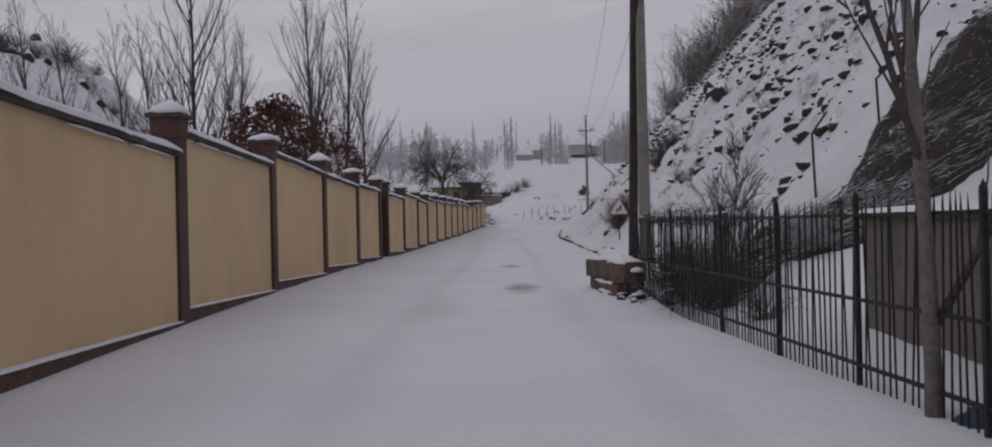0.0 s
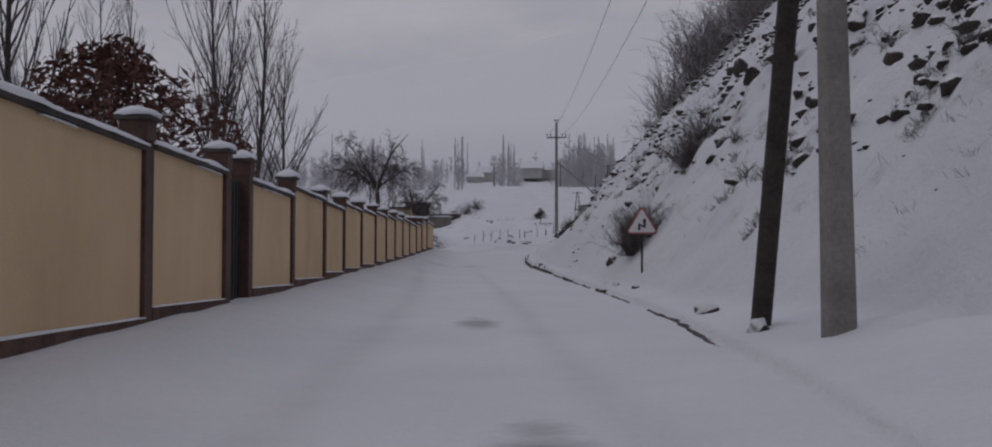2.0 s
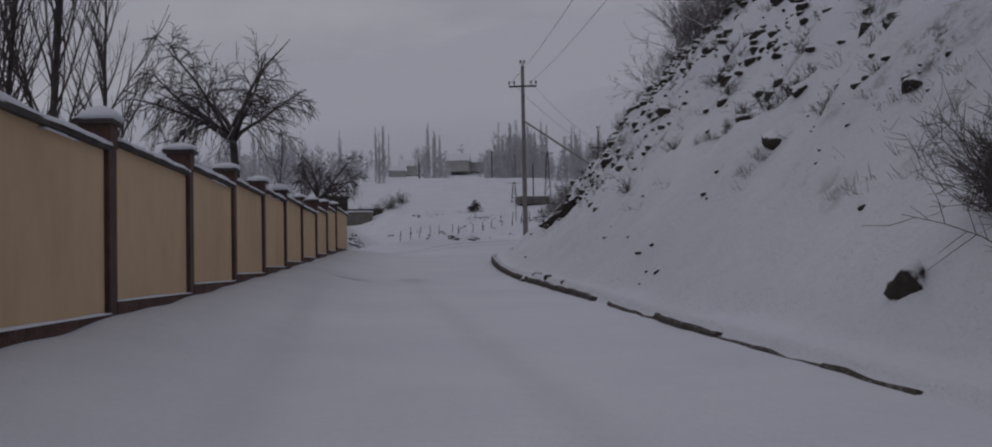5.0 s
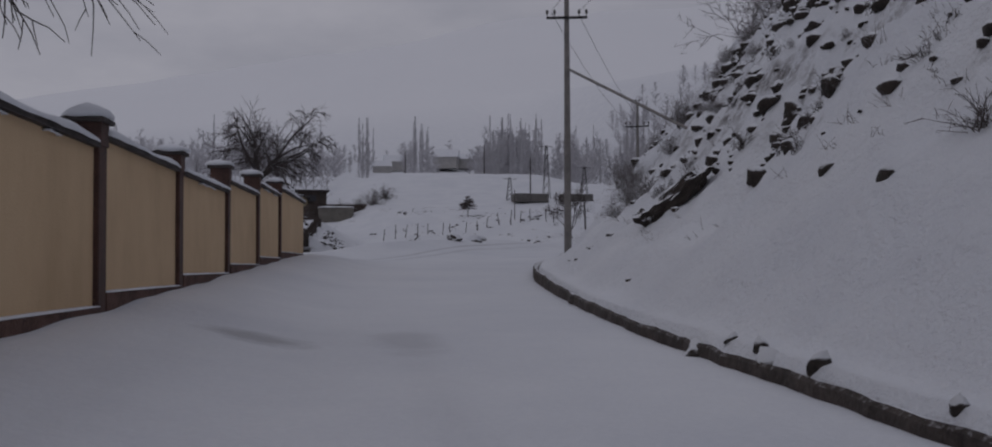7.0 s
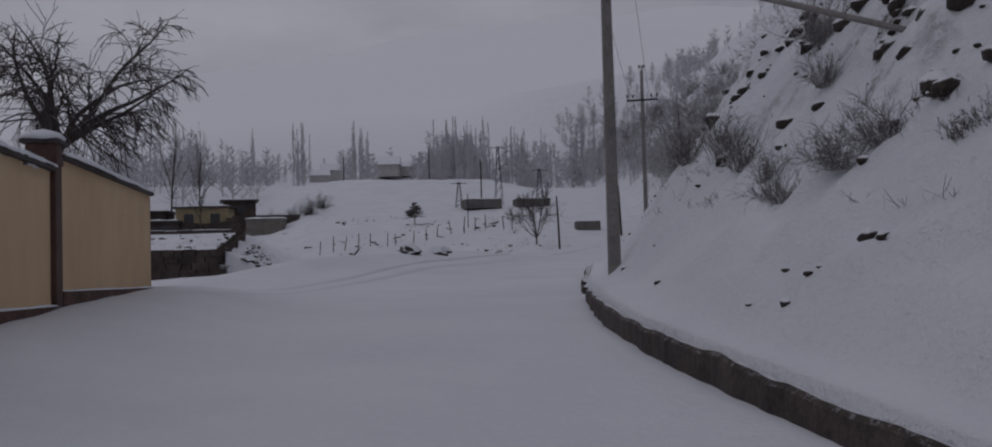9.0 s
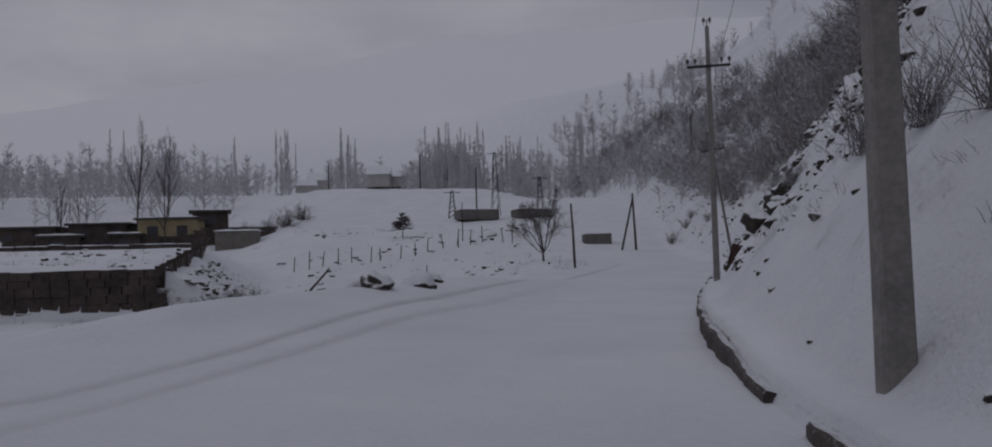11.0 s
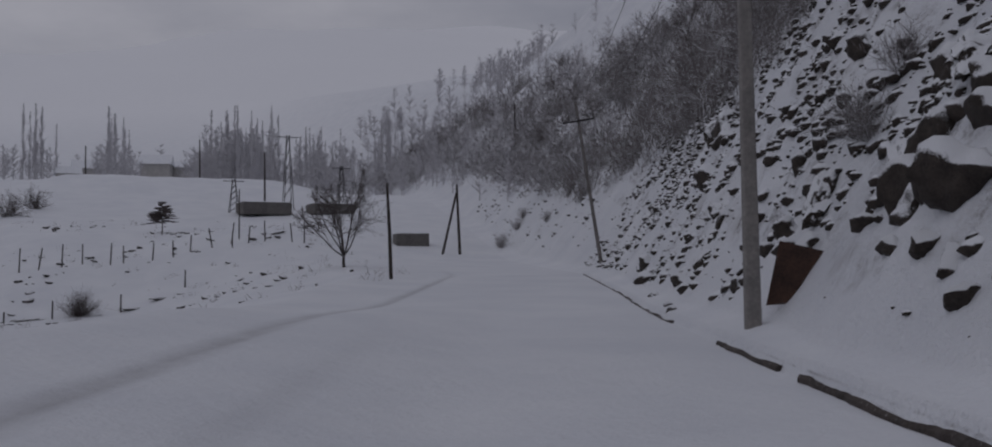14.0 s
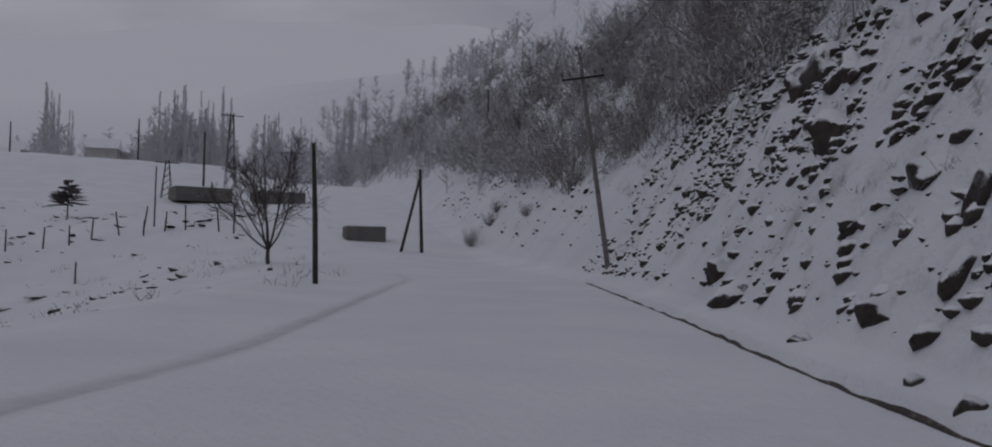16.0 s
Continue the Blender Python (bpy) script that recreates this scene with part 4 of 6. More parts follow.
# one undercut ledge of bare earth and rock above the kerb
ledge_rock = bmesh.new()
bmesh.ops.create_icosphere(ledge_rock, subdivisions=4, radius=1.0)
for v in ledge_rock.verts:
    p = v.co.copy()
    bend = 0.35 * math.sin(p.x * 2.4)
    v.co = Vector((p.x, p.y * 0.62 + bend * 0.4, p.z * (0.5 + 0.22 * noise.noise(p * 1.4)) + bend * 0.3))
    v.co *= 1 + 0.28 * noise.noise(p * 2.1) + 0.13 * noise.noise(p * 5.3) + 0.05 * noise.noise(p * 11.0)
ledge_data = bpy.data.meshes.new("earth_ledge")
ledge_rock.to_mesh(ledge_data)
ledge_rock.free()
ledge_data.materials.append(M_ROCK)
for x, y, z, sx, sy, sz, turn, ry in ((6.55, 61.35, 0.04, 0.88, 0.42, 0.42, -70, -29), (6.3, 62.0, 0.08, 0.45, 0.34, 0.36, 200, 10),
                                      (16.75, 91.7, 0.05, 0.75, 0.4, 0.38, 40, -35), (14.7, 89.0, 0.02, 0.6, 0.35, 0.32, 20, -30), (17.6, 91.5, 0.05, 0.8, 0.4, 0.4, 200, 30), (16.0, 86.9, 0.05, 0.7, 0.4, 0.4, 30, -35), (18.3, 94.6, 0.05, 0.6, 0.35, 0.35, 10, -40), (17.4, 88.2, 0.05, 0.8, 0.45, 0.4, 50, -35)):
    ob = new("earth_ledge", ledge_data)
    ob.matrix_basis = pose(x, y, ground_at(x, y) + z, 0, ry, turn) @ Matrix.Diagonal((sx, sy, sz, 1))
    tagged(ob, "dark undercut ledge of bare earth under snow", "ledge", "ledges of bare earth")
n_rock = 0
while n_rock < 170:
    if n_rock < 70:
        y, d = random.uniform(24, 74), 3.0 + 9 * random.random() ** 0.7
        s = 0.09 + 0.28 * random.random() ** 1.8
        if noise.noise((d * 0.6, y * 0.25, 3.0)) < -0.05:
            continue
    else:
        y, d = random.choice((random.uniform(82, 95), random.uniform(90, 122), random.uniform(95, 122))), 1.3 + 9.5 * random.random()
        s = 0.1 + 0.24 * random.random() ** 2.0
        if noise.noise((d * 0.4, y * 0.3, 5.0)) < -0.2:
            continue
    if math.hypot(kerb_x(y) + d - 16.7, y - 93.4) < 1.0:
        continue
    rock(kerb_x(y) + d, y, s, random.uniform(-35, 35) + random.choice((0, 180, 360)), 0.5, 0.55, upslope=random.uniform(25, 50))
    n_rock += 1

# rubble and dead grass too small to count
random.seed(61)
rub = Mesh()
small = [rock_mesh(20 + k, 0.4, 1) for k in range(3)]
shapes = [([v.co.copy() for v in d.vertices], [tuple(p.vertices) for p in d.polygons]) for d in small]
n_rub = 0
while n_rub < 18500:
    if n_rub < 7500:
        y, d, s = random.choice((random.uniform(15, 75), random.uniform(15, 75), random.uniform(58, 76))), 2.6 + 12 * random.random() ** 0.6, 0.035 + 0.24 * random.random() ** 2.1
    elif n_rub < 7570:
        y, d, s = random.uniform(40, 76), 0.4 + 3.2 * random.random(), 0.04 + 0.07 * random.random() ** 2
    else:
        y, d, s = random.uniform(80, 124), 0.9 + 11 * random.random(), 0.028 + 0.2 * random.random() ** 2.8
        if n_rub > 18000:
            y, d = random.uniform(124, 175), 2.0 + 5 * random.random()
        elif d < 2.6 and random.random() < 0.6:
            continue
        if y < 89 and random.random() < 0.7:
            continue
    if noise.noise((d * 0.5, y * 0.35, 11.0)) < (0.06 if y < 76 else -0.1) and random.random() < 0.86:
        continue
    x = kerb_x(y) + d
    if math.hypot(x - 16.7, y - 93.4) < 0.9:
        continue
    z = ground_at(x, y) + (0.2 * s if y < 76 else 0.0)
    m = pose(x, y, z, random.uniform(-30, 30), random.uniform(-55, 15), random.uniform(-90, 90)) @ Matrix.Diagonal((s * 1.1, s * random.uniform(0.6, 1.0), s * random.uniform(0.55, 0.9), 1))
    vs, fs = shapes[n_rub % 3]
    o = len(rub.v)
    rub.v += [m @ v for v in vs]
    rub.f += [tuple(o + k for k in f) for f in fs]
    n_rub += 1
tagged(part("rubble", rub, M_ROCK, None, "", True), "small dark stones showing through the snow", "rubble", kind="stuff")
grass = Mesh()
for _ in range(2200):
    y = random.choice((random.uniform(20, 76), random.uniform(76, 125), random.uniform(24, 75)))
    d = 1.6 + 11 * random.random()
    if noise.noise((d * 0.4, y * 0.3, 21.0)) < 0.05:
        continue
    x = kerb_x(y) + d
    root = Vector((x, y, ground_at(x, y) - 0.02))
    for _ in range(random.randint(5, 12)):
        q, _ = bent(root + Vector((random.gauss(0, 0.08), random.gauss(0, 0.08), 0)), Vector((random.gauss(-0.5, 0.6), random.gauss(0, 0.6), 1)), random.uniform(0.08, 0.24), 0.2, 2, -0.1)
        grass.tube(q, [0.0035, 0.003, 0.002], 3, False)
tuft_spots = []
for _ in range(62):
    y = random.uniform(25, 68)
    x = kerb_x(y) + random.uniform(2.0, 7.5)
    for _ in range(random.randint(2, 6)):
        tuft_spots.append((x + random.gauss(0, 0.22), y + random.gauss(0, 0.22)))
scatter("bank_tufts", "dark dry tussocks and stalks on the snowy bank", "grass", M_TWIG, [clump(0.3, 15, 0.34) for _ in range(5)],
        [(x, y, ground_at(x, y) + 0.2, random.uniform(0.6, 1.2)) for x, y in tuft_spots])
tagged(part("dead_grass", grass, M_BRUSH), "dead grass and stalks on the snowy bank", "grass", kind="stuff")


# ---- kerb along the foot of the bank ----
def kerb_piece(y0, y1, low, high, seed):
    mb = Mesh()
    n = 8
    o = len(mb.v)
    for i in range(n + 1):
        y = y0 + (y1 - y0) * i / n
        k, r = kerb_x(y), road_z(y)
        g = 0.045 * noise.noise((y * 2.1, 0.4, 0.0)) + 0.02 * noise.noise((y * 7.0, 0.4, 3.0))
        up = high - 0.035 * step(83, 86, y) + eased(y, LIFT_Y, LIFT_Z, 0.7) + 0.03 * noise.noise((y * 1.3, 5.0, 1.0))
        for dx, dz in ((-0.03 + g, low), (-0.02 + g, up - 0.03), (0.01 + g, up), (0.1, up - 0.03), (0.24, low)):
            mb.v.append(Vector((k + dx, y, r + dz + g * 0.3)))
    for i in range(n):
        for k in range(5):
            p, q = o + i * 5 + k, o + i * 5 + (k + 1) % 5
            mb.f.append((p, p + 5, q + 5, q))
    mb.f.append(tuple(range(o, o + 5)))
    mb.f.append(tuple(range(o + n * 5 + 4, o + n * 5 - 1, -1)))
    return mb


kerb = thing("kerb", "dark wet concrete kerb along the snowy bank", "kerb", Matrix(), kind="structure")
random.seed(70)
y = 19.0
while y < 119:
    size = random.uniform(0.4, 0.9) if 83 < y < 92 else random.uniform(0.8, 1.5)
    shown = 1.0 if 47 < y < 71.5 or 75 < y < 91 or y > 96.4 else (0.45 if y > 91 else 0.8)
    if random.random() < shown and not 73 < y < 74.6:
        part("kerb_stone", kerb_piece(y + 0.003, y + size - 0.003, -0.3, -0.035 - (random.uniform(-0.03, 0.04) if y < 46 else 0.0), y), M_KERB, kerb)
    y += size


# ---- poles and wires ----
def insulator(parent, m):
    mb = Mesh()
    mb.lathe(m, [(0.012, 0.0), (0.012, 0.09), (0.045, 0.095), (0.05, 0.13), (0.032, 0.145), (0.045, 0.155), (0.042, 0.2), (0.018, 0.225)], 8)
    return part("insulator", mb, M_PORCELAIN, parent, "glazed pin insulator")


def line_pole(x, y, z, tall, arm_z, turn, label, lean=(0, 0), mat=None, arm=1.3, width=0.24, depth=0.18, group="power line poles"):
    p = thing("utility_pole", label, "pole", pose(x, y, z, lean[0], lean[1], turn), group)
    mb = Mesh()
    mb.box(pose(0, 0, -0.6), width, depth, tall + 0.6, 0.62, 0.02)
    part("shaft", mb, mat or M_CONCRETE, p)
    mb = Mesh()
    mb.box(pose(0, -0.11, arm_z - 0.04), arm, 0.07, 0.07, 1.0, 0.008)
    part("crossarm", mb, M_IRON, p, "dark steel crossarm")
    for sx in (-0.48, -0.3, 0.3, 0.48):
        insulator(p, pose(sx * arm, -0.11, arm_z + 0.03))
    mb = Mesh()
    mb.tube([Vector((0, 0, tall)), Vector((0, 0, tall + 0.22))], [0.02, 0.018], 6)
    part("top_pin", mb, M_IRON, p)
    insulator(p, pose(-0.09, 0, tall + 0.05))
    insulator(p, pose(0.09, 0, tall + 0.05))
    return p


pole_one = line_pole(7.45, 73.71, ground_at(7.45, 73.71), 10.1 - ground_at(7.45, 73.71), 9.12 - ground_at(7.45, 73.71), -12, "tall grey concrete power pole with a short crossarm at the bend")
mb = Mesh()
mb.tube([Vector((7.5, 73.6, 7.45)), Vector((9.35, 67.7, 4.75))], [0.045, 0.045], 8)
tagged(part("brace", mb, M_CONCRETE), "slanting steel strut between pole and bank", "strut")
line_pole(16.22, 93.8, ground_at(16.22, 93.8), 9.7 - ground_at(16.22, 93.8), 8.45 - ground_at(16.22, 93.8), -25, "grey concrete power pole at the foot of the slope", width=0.2)
line_pole(30.75, 120.7, ground_at(30.75, 120.7), 7.6, 6.7, -28, "leaning weathered wooden power pole by the kerb", (0, -8), M_GREYBARK, 1.5, 0.18, 0.18)
a_frame = thing("wooden_pole", "dark tarred wooden strut pole leaning against a concrete pole", "pole", pose(3.7, 22.98, 0.5))
mb = Mesh()
mb.tube([Vector((0.01, 0.13, -0.4)), Vector((-0.06, -1.1, 3.5)), Vector((-0.12, -2.0, 6.5))], [0.115, 0.108, 0.098], 14)
part("shaft", mb, M_WOOD, a_frame)
conc = thing("concrete_pole", "pale grey concrete pole on the verge", "pole", pose(3.69, 20.85, 0.6, -2.7, 0.4, 0))
mb = Mesh()
mb.box(pose(0, 0, -0.5), 0.27, 0.22, 8.6, 0.62, 0.025)
part("shaft", mb, M_CONCRETE, conc)

# cables: from the poles on the verge to the pole at the bend and on
def cable(a, b, sag, r=0.007):
    mb = Mesh()
    pts = [a.lerp(b, i / 14) - Vector((0, 0, sag * 4 * (i / 14) * (1 - i / 14))) for i in range(15)]
    mb.tube(pts, [r] * 15, 4)
    return tagged(part("cable", mb, M_IRON), "thin black overhead cable between poles", "cable", "overhead cables")


for off in (-0.5, 0.4):
    cable(Vector((3.7 + off, 21.2, 8.05)), Vector((7.45 + off, 73.6, 9.35)), 0.9)
    cable(Vector((7.45 + off, 73.8, 9.35)), Vector((16.1 + off, 93.7, 8.7)), 0.35)
    cable(Vector((16.1 + off, 93.9, 8.7)), Vector((29.6 + off, 120.5, 9.6)), 0.5)

# posts beside the road beyond the bend
post = thing("wooden_post", "thin dark wooden post at the road edge", "post", pose(19.35, 117.4, ground_at(19.35, 117.4) - 0.05, 0, -2, 0))
mb = Mesh()
mb.tube([Vector((0, 0, -0.3)), Vector((0.02, 0, 1.8)), Vector((0, 0, 3.7))], [0.075, 0.07, 0.05], 8)
part("shaft", mb, M_WOOD, post)
strut = thing("wooden_pole", "wooden pole propped by a slanting strut", "pole", pose(34.0, 147.2, ground_at(34.0, 147.2), 0, 0, -15))
mb = Mesh()
mb.tube([Vector((0.9, 0, -0.3)), Vector((0.7, 0, 5.2))], [0.12, 0.08], 8)
part("shaft", mb, M_WOOD, strut)
mb = Mesh()
mb.tube([Vector((-0.5, -0.2, -0.3)), Vector((0.68, 0, 4.6))], [0.1, 0.08], 8)
part("prop", mb, M_WOOD, strut)

# ---- warning sign ----
sign = thing("road_sign", "triangular bend warning sign with a red border on a thin post", "sign", pose(4.92, 34.85, 0.66, 0, 0, -6))
mb = Mesh()
mb.tube([Vector((0, 0.03, -0.2)), Vector((0, 0.03, 1.75))], [0.027, 0.027], 8)
part("post", mb, M_IRON, sign)


def triangle(mb, side, y0, y1, zc, round_r=0.05):
    """A triangle on its base with rounded corners, in the xz plane."""
    h = side * math.sqrt(3) / 2
    corners = [Vector((-side / 2, 0, zc - h / 3)), Vector((side / 2, 0, zc - h / 3)), Vector((0, 0, zc + 2 * h / 3))]
    c = Vector((0, 0, zc))
    ring = []
    for k, p in enumerate(corners):
        inner = p + (c - p).normalized() * round_r * 2
        base = math.atan2((p - c).z, (p - c).x)
        for j in range(5):
            w = base + radians(-60 + 30 * j)
            ring.append(inner + Vector((math.cos(w), 0, math.sin(w))) * round_r)
    o, n = len(mb.v), len(ring)
    for yy in (y0, y1):
        mb.v += [Vector((p.x, yy, p.z)) for p in ring]
    mb.f.append(tuple(range(o, o + n)))
    mb.f.append(tuple(range(o + 2 * n - 1, o + n - 1, -1)))
    for i in range(n):
        j = (i + 1) % n
        mb.f.append((o + j, o + i, o + n + i, o + n + j))


mb = Mesh()
triangle(mb, 0.80, 0.0, 0.016, 1.5)
plate = part("border", mb, M_SIGNRED, sign, "faded red border")
mb = Mesh()
triangle(mb, 0.68, -0.006, 0.0, 1.5, 0.035)
part("face", mb, M_SIGNWHITE, sign, "white sign face")
mb = Mesh()
mb.tube([Vector((-0.07, -0.01, 1.36)), Vector((-0.07, -0.01, 1.5)), Vector((0.06, -0.01, 1.44)), Vector((0.06, -0.01, 1.6))], [0.034] * 4, 6)
mb.lathe(pose(0.06, -0.01, 1.58), [(0.05, 0.0), (0.004, 0.075)], 4)
part("bend_arrow", mb, M_BLACK, sign, "black zigzag bend symbol")

# ---- concrete block at the fence corner ----
block = thing("concrete_block", "low stained concrete retaining block with snow on its ledges", "block", Matrix())
def rough_slab(x0, x1, y0, y1, z0, z1, seed):
    """A worn slab with an uneven face."""
    mb = Mesh()
    bm = bmesh.new()
    bmesh.ops.create_grid(bm, x_segments=14, y_segments=4, size=0.5)
    face = bmesh.ops.extrude_face_region(bm, geom=bm.faces[:])
    bmesh.ops.translate(bm, verts=[v for v in face["geom"] if isinstance(v, bmesh.types.BMVert)], vec=(0, 0, 1))
    for v in bm.verts:
        p = Vector((x0 + (v.co.y + 0.5) * (x1 - x0), y0 + (v.co.x + 0.5) * (y1 - y0), z0 + v.co.z * (z1 - z0)))
        p += Vector((0.06 * noise.noise(p * 2.3 + Vector((seed, 0, 0))), 0, 0.04 * noise.noise(p * 1.9 + Vector((0, seed, 0)))))
        p.x += (15.3 - p.y) * 0.157
        v.co = p
    bm.verts.index_update()
    mb.v = [v.co.copy() for v in bm.verts]
    mb.f = [tuple(v.index for v in f.verts) for f in bm.faces]
    bm.free()
    return mb


part("top_slab", rough_slab(1.81, 2.13, 13.2, 15.3, 0.76, 1.04, 1.0), M_BLOCK, block, "dark worn top slab")
part("face", rough_slab(1.85, 2.1, 13.25, 15.25, 0.2, 0.78, 2.0), M_BLOCK, block)
part("ledge", rough_slab(1.76, 2.0, 13.3, 14.8, 0.2, 0.7, 3.0), M_BLOCK, block, "brown lower ledge")
part("footing", rough_slab(1.68, 1.95, 13.2, 14.2, 0.15, 0.58, 4.0), M_BLOCK, block)
for a, b, w, th in (((1.98, 15.28, 1.02), (2.31, 13.22, 1.02), 0.33, 0.07), ((1.91, 14.7, 0.69), (2.06, 13.7, 0.69), 0.08, 0.04), ((1.9, 14.1, 0.57), (1.98, 13.5, 0.57), 0.08, 0.04)):
    mb = Mesh()
    wavy_slab(mb, Vector(a), Vector(b), w, th, a[0] * 7)
    part("snow", mb, M_SNOW, block, "", True)
random.seed(79)
for x, y, s in ((2.1, 13.0, 0.12), (2.25, 12.8, 0.15), (2.05, 12.8, 0.08), (2.35, 12.9, 0.13), (2.2, 12.5, 0.08)):
    rock(x, y, s, random.uniform(0, 360), 0.2, 0.8, "rubble by the fence", "broken stone at the end of the block")

# dark stump between block and fence, and two blue plastic sheets on the ground
stump = thing("stump", "short dark wooden stump with a cap of snow", "stump", pose(2.32, 13.0, 0.62) @ Matrix.Diagonal((0.62, 0.62, 0.62, 1)))
mb = Mesh()
mb.lathe(Matrix(), [(0.17, -0.2), (0.15, 0.1), (0.13, 0.3), (0.135, 0.46), (0.1, 0.5)], 12)
for v in mb.v:
    v += Vector((0.03 * noise.noise(v * 6), 0.03 * noise.noise(v * 6 + Vector((4, 0, 0))), 0))
part("trunk", mb, M_WOOD, stump, "", True)
mb = Mesh()
mb.lathe(pose(0, 0, 0.47), [(0.15, 0.0), (0.15, 0.04), (0.1, 0.09), (0.03, 0.11)], 12)
part("snow", mb, M_SNOW, stump, "", True)
M_TARP = plain_material("faded_blue_plastic", (0.018, 0.035, 0.075), (0.04, 0.075, 0.14), 5.0, 0.45)
for x, y, size in ((2.85, 12.2, 0.34), (2.98, 5.0, 0.15)):
    mb = Mesh()
    k = 14
    for a in range(k + 1):
        for b in range(k + 1):
            u, v = a / k * 2 - 1, b / k * 2 - 1
            dome = max(0.0, 1 - u * u) * max(0.0, 1 - v * v)
            fold = noise.noise((u * 2.1 + x, v * 2.1, y)) * 0.35 + noise.noise((u * 5 + x, v * 5, y)) * 0.16
            mb.v.append(Vector((u * size * (1 + 0.2 * fold), v * size, dome * size * (0.75 + fold) - 0.03)))
    mb.f = [(a * (k + 1) + b, (a + 1) * (k + 1) + b, (a + 1) * (k + 1) + b + 1, a * (k + 1) + b + 1) for a in range(k) for b in range(k)]
    tagged(part("plastic_sheet", mb, M_TARP, None, "", True, pose(x, y, ground_at(x, y))), "crumpled faded blue plastic sheet behind the fence", "plastic sheet", "plastic sheets in the yard")

# ---- iron fence round the yard ----
FENCE = [(2.45 + (13.8 - y) * 0.046, y) for y in (13.8, 11.6, 9.4, 7.75, 6.2, 4.7, 3.1, 1.5, -0.1, -1.8, -3.5, -5.2)]


def fence_run(a, b, group):
    """One bay of upright bars with two rails and a post."""
    ax, ay = a
    bx, by = b
    size = math.hypot(bx - ax, by - ay)
    turn = math.degrees(math.atan2(by - ay, bx - ax))
    z = 0.45
    f = thing("iron_fence", "dark iron railing fence with pointed bars, snow at its foot", "fence", pose(ax, ay, z, 0, 0, turn), group)
    for h in (0.16, 0.6, 1.17):
        mb = Mesh()
        mb.box(pose(size / 2, 0, h), size - 0.06, 0.03, 0.022)
        part("rail", mb, M_IRON, f)
    bar = Mesh()
    bar.tube([Vector((0, 0.0, -0.08)), Vector((0, 0, 1.2)), Vector((0, 0, 1.3))], [0.0072, 0.0072, 0.001], 5)
    bar_data = bar.data("bar", M_IRON)
    n = int(size / 0.088)
    for k in range(1, n):
        b_ob = part("bar", bar_data, None, f)
        b_ob.matrix_basis = pose(k * size / n + random.uniform(-0.012, 0.012), 0, random.uniform(-0.03, 0.02), random.gauss(0, 0.8), random.gauss(0, 1.1), 0)
    mb = Mesh()
    mb.box(pose(0, 0, -0.3), 0.036, 0.036, 1.58, 1.0, 0.005)
    mb.lathe(pose(0, 0, 1.28), [(0.024, 0.0), (0.02, 0.03), (0.002, 0.07)], 6)
    part("post", mb, M_IRON, f)
    return f


random.seed(80)
for a, b in zip(FENCE, FENCE[1:]):
    fence_run(a, b, "railing fence round the yard")
fence_run((4.4, 14.0), (2.45, 13.8), "railing fence round the yard")
fence_run((6.4, 14.4), (4.4, 14.0), "railing fence round the yard")

# ---- yard behind the fence ----
shed = thing("shed", "low beige plastered shed with a snow-covered roof behind the fence", "shed", pose(5.1, 5.0, 0.3, 0, 0, 0))
mb = Mesh()
mb.box(pose(0, 0, 0), 3.1, 6.0, 1.3, 1.0, 0.03)
part("wall", mb, M_PLASTER, shed, "rough beige plaster wall")
mb = Mesh()
mb.box(pose(0, 0, 1.3), 3.2, 6.1, 0.05, 1.0, 0.02)
part("roof", mb, M_COPING, shed)
mb = Mesh()
wavy_slab(mb, Vector((0, -3.05, 1.35)), Vector((0, 3.05, 1.35)), 3.2, 0.07, 8.8)
part("roof_snow", mb, M_SNOW, shed, "even layer of snow", True)
sapling = poplar_meshes(2.6, 14, 24, 24, 0.024)
for x, y, s in ((3.55, 12.6, 0.85), (3.4, 12.75, 0.6), (3.68, 12.5, 0.5)):
    tree("sapling", "slim bare sapling with upright twigs behind the fence", "tree", sapling, x, y, x * 300, s, "saplings in the yard")
tree("yard_tree", "gnarled bare tree with a bent limb by the fence", "tree", spreading_meshes(2.2, 5, 24, 0.1, 0.045, 0.5, 6, (-0.5, 0.2), 0.0035), 3.5, 12.5, 100, 0.62)
fork_tree = poplar_meshes(5.2, 9, 27, 26, 0.055)
fork_tree[0].materials.clear()
fork_tree[0].materials.append(M_GREYBARK)
tree("yard_tree", "grey-barked young tree with upswept limbs beside the fence", "tree", fork_tree, 2.82, 5.2, 30, 1.0)
for x, y, s in ((3.3, 11.6, 0.62), (2.85, 12.9, 0.6), (3.05, 13.4, 0.62), (3.5, 12.9, 0.7), (2.95, 11.0, 0.5), (3.1, 9.5, 0.4)):
    bush(bush_mid, x, y, x * 120, s, "tangled leafless creeper against the fence", "shrubs in the yard")
random.seed(83)
for k in range(6):
    y = 10.6 + 2.8 * random.random() ** 0.7
    bush(bush_mid, 2.45 + (13.8 - y) * 0.046 + random.uniform(0.3, 1.0), y, k * 47, random.uniform(0.5, 0.85), "tangled leafless creeper against the fence", "shrubs in the yard")
creeper = thing("creeper", "mat of bare creeper with snow lying over the fence top", "creeper", Matrix())
mb = Mesh()
